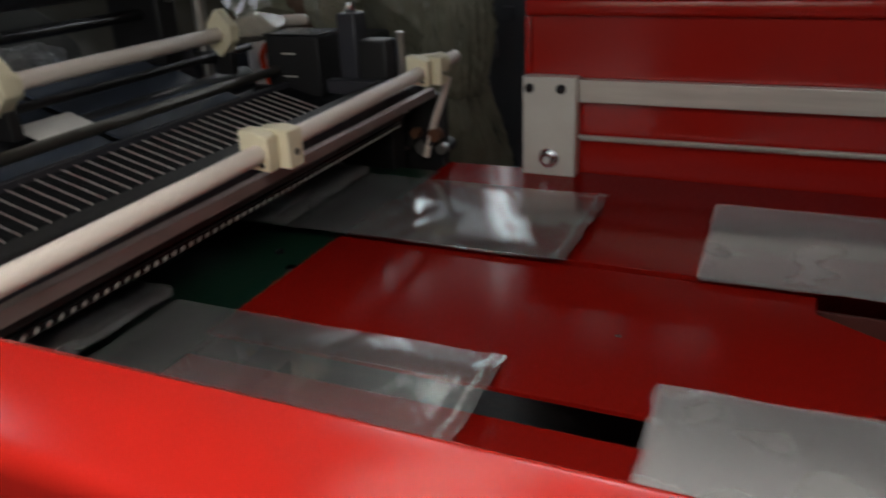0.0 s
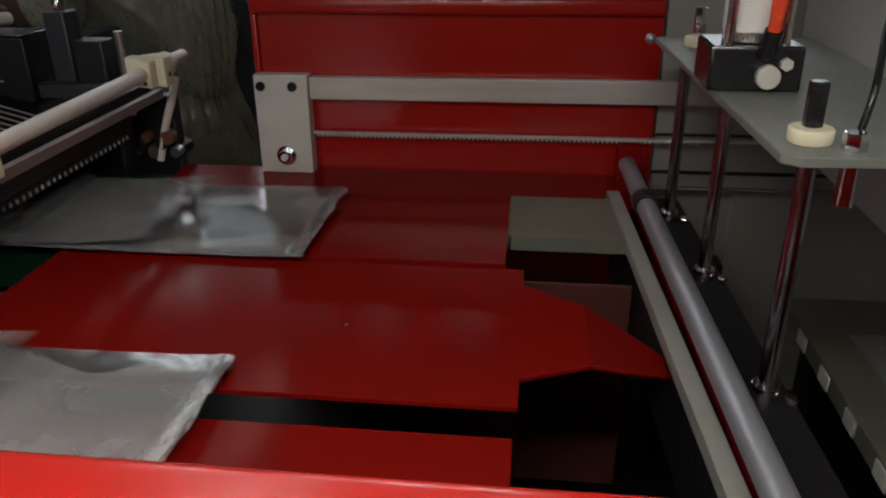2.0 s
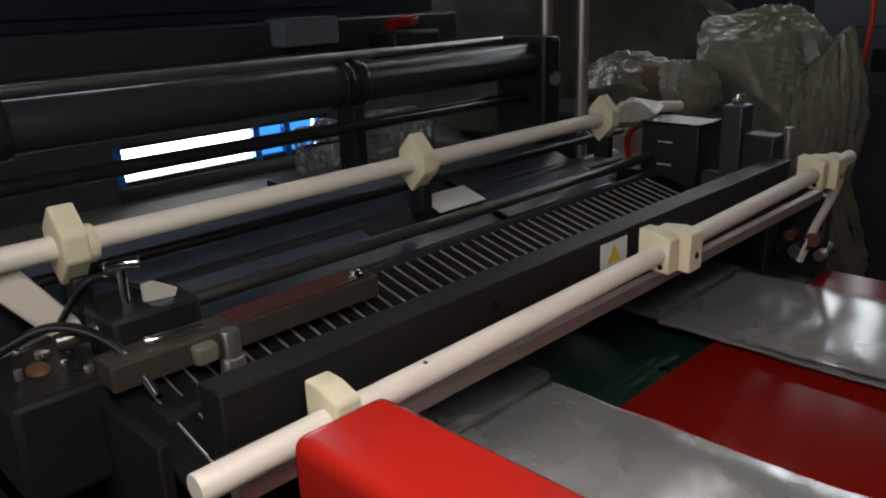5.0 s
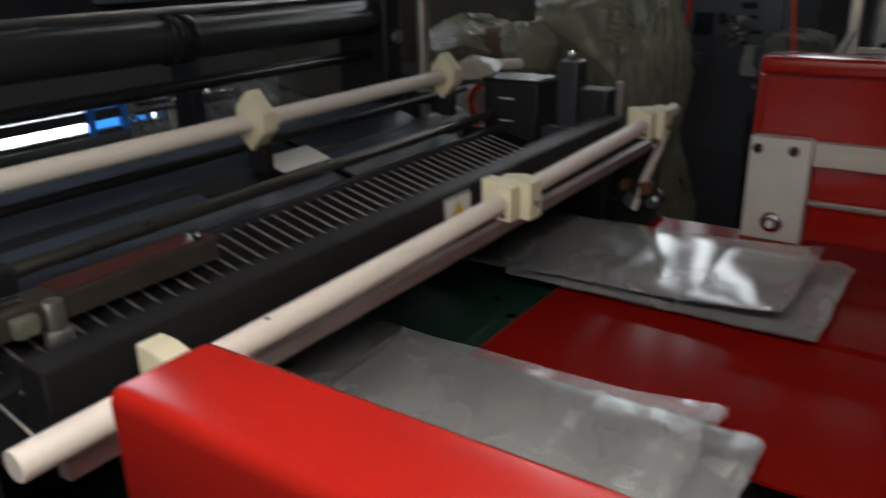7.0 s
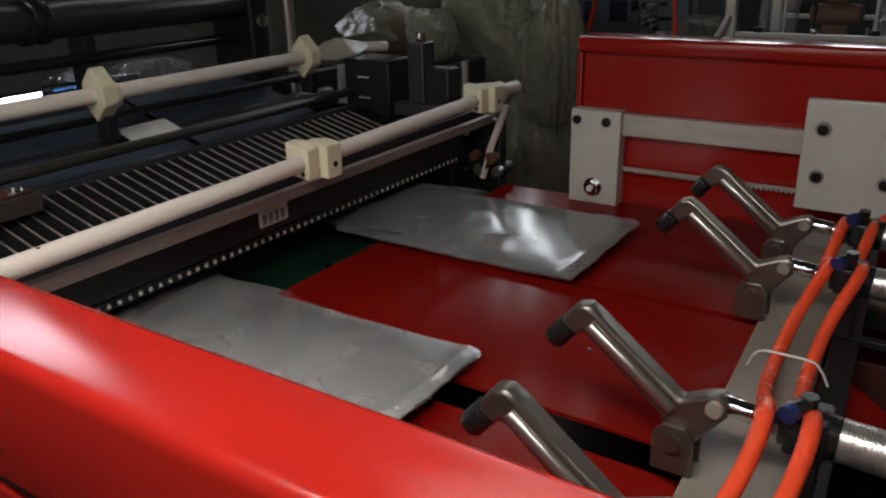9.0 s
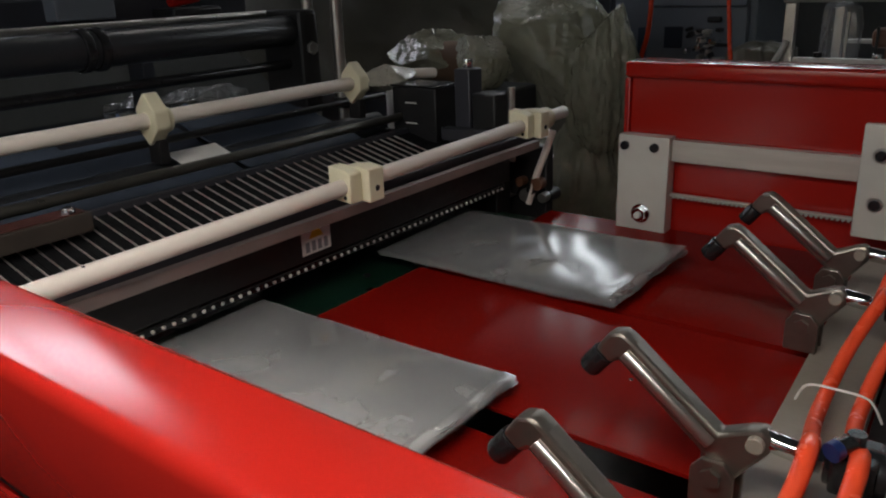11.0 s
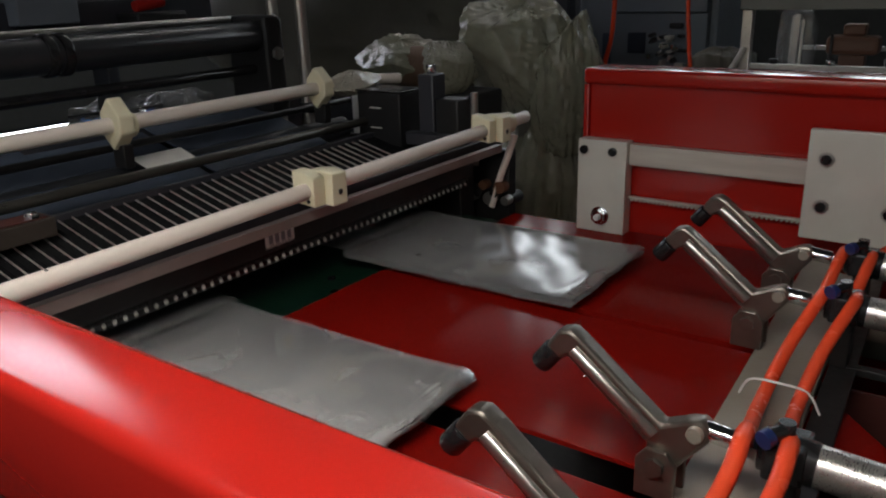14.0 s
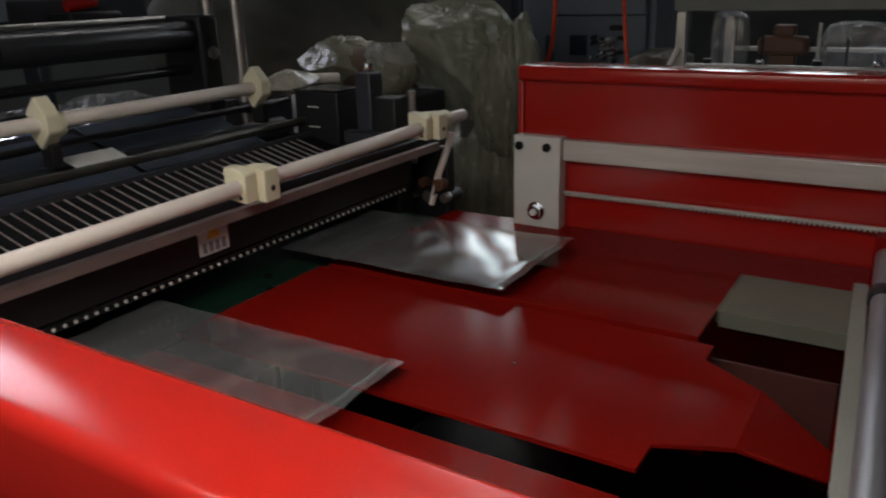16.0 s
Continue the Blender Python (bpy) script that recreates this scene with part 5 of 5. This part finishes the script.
SEAM_MESHES = [bag_mesh("seal_seam", s, 0.962, 0.974, 4, SEAM, h, 0.0005) for s, h in zip(SEEDS, HINGES)]
LANES = (("near", 0.497), ("far", 0.962))
PEAKS = [0.72, 1.44, 2.18, 2.90, 3.62, 4.30, 4.98, 5.69, 6.40, 7.08, 7.80, 8.51, 9.22, 9.94, 10.65, 11.40, 12.10, 12.80, 13.55]
FEEDS = PEAKS + [14.30]
LAST_FEEDS = [15.38]
BAG_X, BAG_Z = -0.040, 0.9215
BAGS = []
for lane, y in LANES:
    for k, when in enumerate([None] * 6 + [-1.0] + FEEDS + LAST_FEEDS):
        m = (k * 2 + (lane == "far")) % 3
        clear = when is not None and (when < 1.0 or when > 15)
        ob = tagged(new("plastic_bag", (BAG_MESHES if clear else CLOUDY_MESHES)[m]), "clear glossy plastic bag lying on the red table" if clear else "cloudy glossy plastic bag stacked on the red table", "plastic bag", "bags in the %s stack" % lane)
        flap = new("open_end", (END_MESHES if clear else CLOUDY_ENDS)[m])
        flap.parent, flap.location = ob, HINGES[m]
        seam = new("seal_seam", SEAM_MESHES[m])
        seam.parent = flap
        jx, jy, jr = random.uniform(-0.004, 0.004), random.uniform(-0.004, 0.004), random.uniform(-0.7, 0.7)
        BAGS.append((ob, k, when, y, jx, jy, jr, flap, HINGES[m]))

# ---- movement ----
# how far the carriage and the gripped bags stand from the gripping place
DRAG = [(15.08, 0.0), (15.2, 0.045), (15.3, 0.125), (15.4, 0.225), (15.5, 0.33), (15.6, 0.43), (15.7, 0.53), (15.8, 0.62), (15.9, 0.69), (16.0, 0.75)]

# how far the free ends of some bags fly up when they land, in degrees
FLAPS = {(1.44, False): 34, (2.18, True): 10, (2.90, False): 12, (11.40, True): 36, (11.40, False): 34, (13.55, True): 18, (7.80, True): 8}


def motions():
    rest = 0.112
    base = Vector((0.49, 1.19, 0.93))
    rows = [(0.0, 0.62), (0.1, 0.72), (0.2, 0.82), (0.45, 1.05), (7.2, 1.05), (7.6, 0.72), (7.9, 0.44), (8.0, 0.37), (8.1, 0.30), (8.2, 0.245), (8.4, 0.16), (8.6, 0.12), (8.8, rest), (14.05, rest), (14.2, 0.100), (14.3, 0.065), (14.4, 0.028), (14.5, 0.003), (14.6, 0.0)] + DRAG
    walk(carriage, [(t, Matrix.Translation(base + Vector((d, 0, 0)))) for t, d in rows])
    turn = [(0.0, 0), (0.5, 0), (1.0, 38), (14.45, 38), (14.58, 27), (14.7, 6), (14.8, 0), (16.0, 0)]
    for arm, px, y, pz in ARMS:
        walk(arm, [(t, Matrix.Translation(Vector((px, y, pz)) - base) @ pose(0, 0, 0, 0, a, 0)) for t, a in turn])
    for piston, px, y in RODS:
        walk(piston, [(t, Matrix.Translation(Vector((px, y, 1.004)) - base + Vector((0.027 * a / 38, 0, -0.009 * a / 38)))) for t, a in turn])
    head = [(0.0, 0.5), (0.15, 0)]
    for peak in PEAKS:
        head += [(peak - 0.28, 0), (peak - 0.16, 0.5), (peak - 0.05, 1), (peak + 0.05, 1), (peak + 0.15, 0.4), (peak + 0.30, 0)]
    head += [(13.92, 0), (14.0, 0.28), (14.1, 0.68), (14.2, 1), (15.5, 1), (15.7, 0), (16.0, 0)]
    walk(seal_head, [(t, pose(-0.045, 0.7, 0.96 + 0.055 * u)) for t, u in head])
    for ob, k, when, y, jx, jy, jr, flap, hinge in BAGS:
        n = k if when is None else k - 6

        def at(dx, dz=0.0, nose=0.0):
            return pose(BAG_X + jx + dx, y + jy, BAG_Z + 0.0005 * n + dz, 0, -nose, jr)

        away = [(t, at(d)) for t, d in DRAG[:-3]] + [(15.8, at(0.625, 0.006, -9)), (15.9, at(0.76, -0.03, -28)), (16.0, at(0.93, -0.12, -40))]
        if when is None:
            walk(ob, [(0.0, at(0.525)), (0.1, at(0.60)), (0.2, at(0.69, 0.004, -4)), (0.3, at(0.79, -0.01, -22)), (0.4, at(0.90, -0.08, -40)), (0.55, at(1.05, -0.18, -20)), (0.7, at(1.12, -0.205 - 0.08 * (y < 0.7), 0)), (16.0, at(1.12, -0.205 - 0.08 * (y < 0.7), 0))])
        elif when < 0:
            walk(ob, [(0.0, at(0)), (15.0, at(0))] + away)
        else:
            lift = random.choice((0.6, 1.0, 1.6))
            high = FLAPS.get((when, y > 0.7), random.choice((2, 4, 6)))
            swing = [(0.0, 0), (when - 0.32, 0), (when - 0.10, 0.5), (when + 0.04, 0.9), (when + 0.12, 1), (when + 0.22, 0.75), (when + 0.32, 0.25), (when + 0.42, 0), (16.0, 0)]
            walk(flap, [(t, Matrix.Translation(hinge) @ pose(0, 0, 0, 0, -high * a, 0)) for t, a in swing])
            rows = [(0.0, at(-0.385)), (when - 0.32, at(-0.385)), (when - 0.19, at(-0.20, 0.004, lift * 0.5)), (when - 0.08, at(-0.03, 0.006, lift * 0.8)), (when + 0.02, at(0, 0.004, lift)), (when + 0.14, at(0, 0.002, lift * 0.6)), (when + 0.26, at(0))]
            walk(ob, rows + ([(15.0, at(0))] + away if when < 15 else [(16.0, at(0))]))


motions()
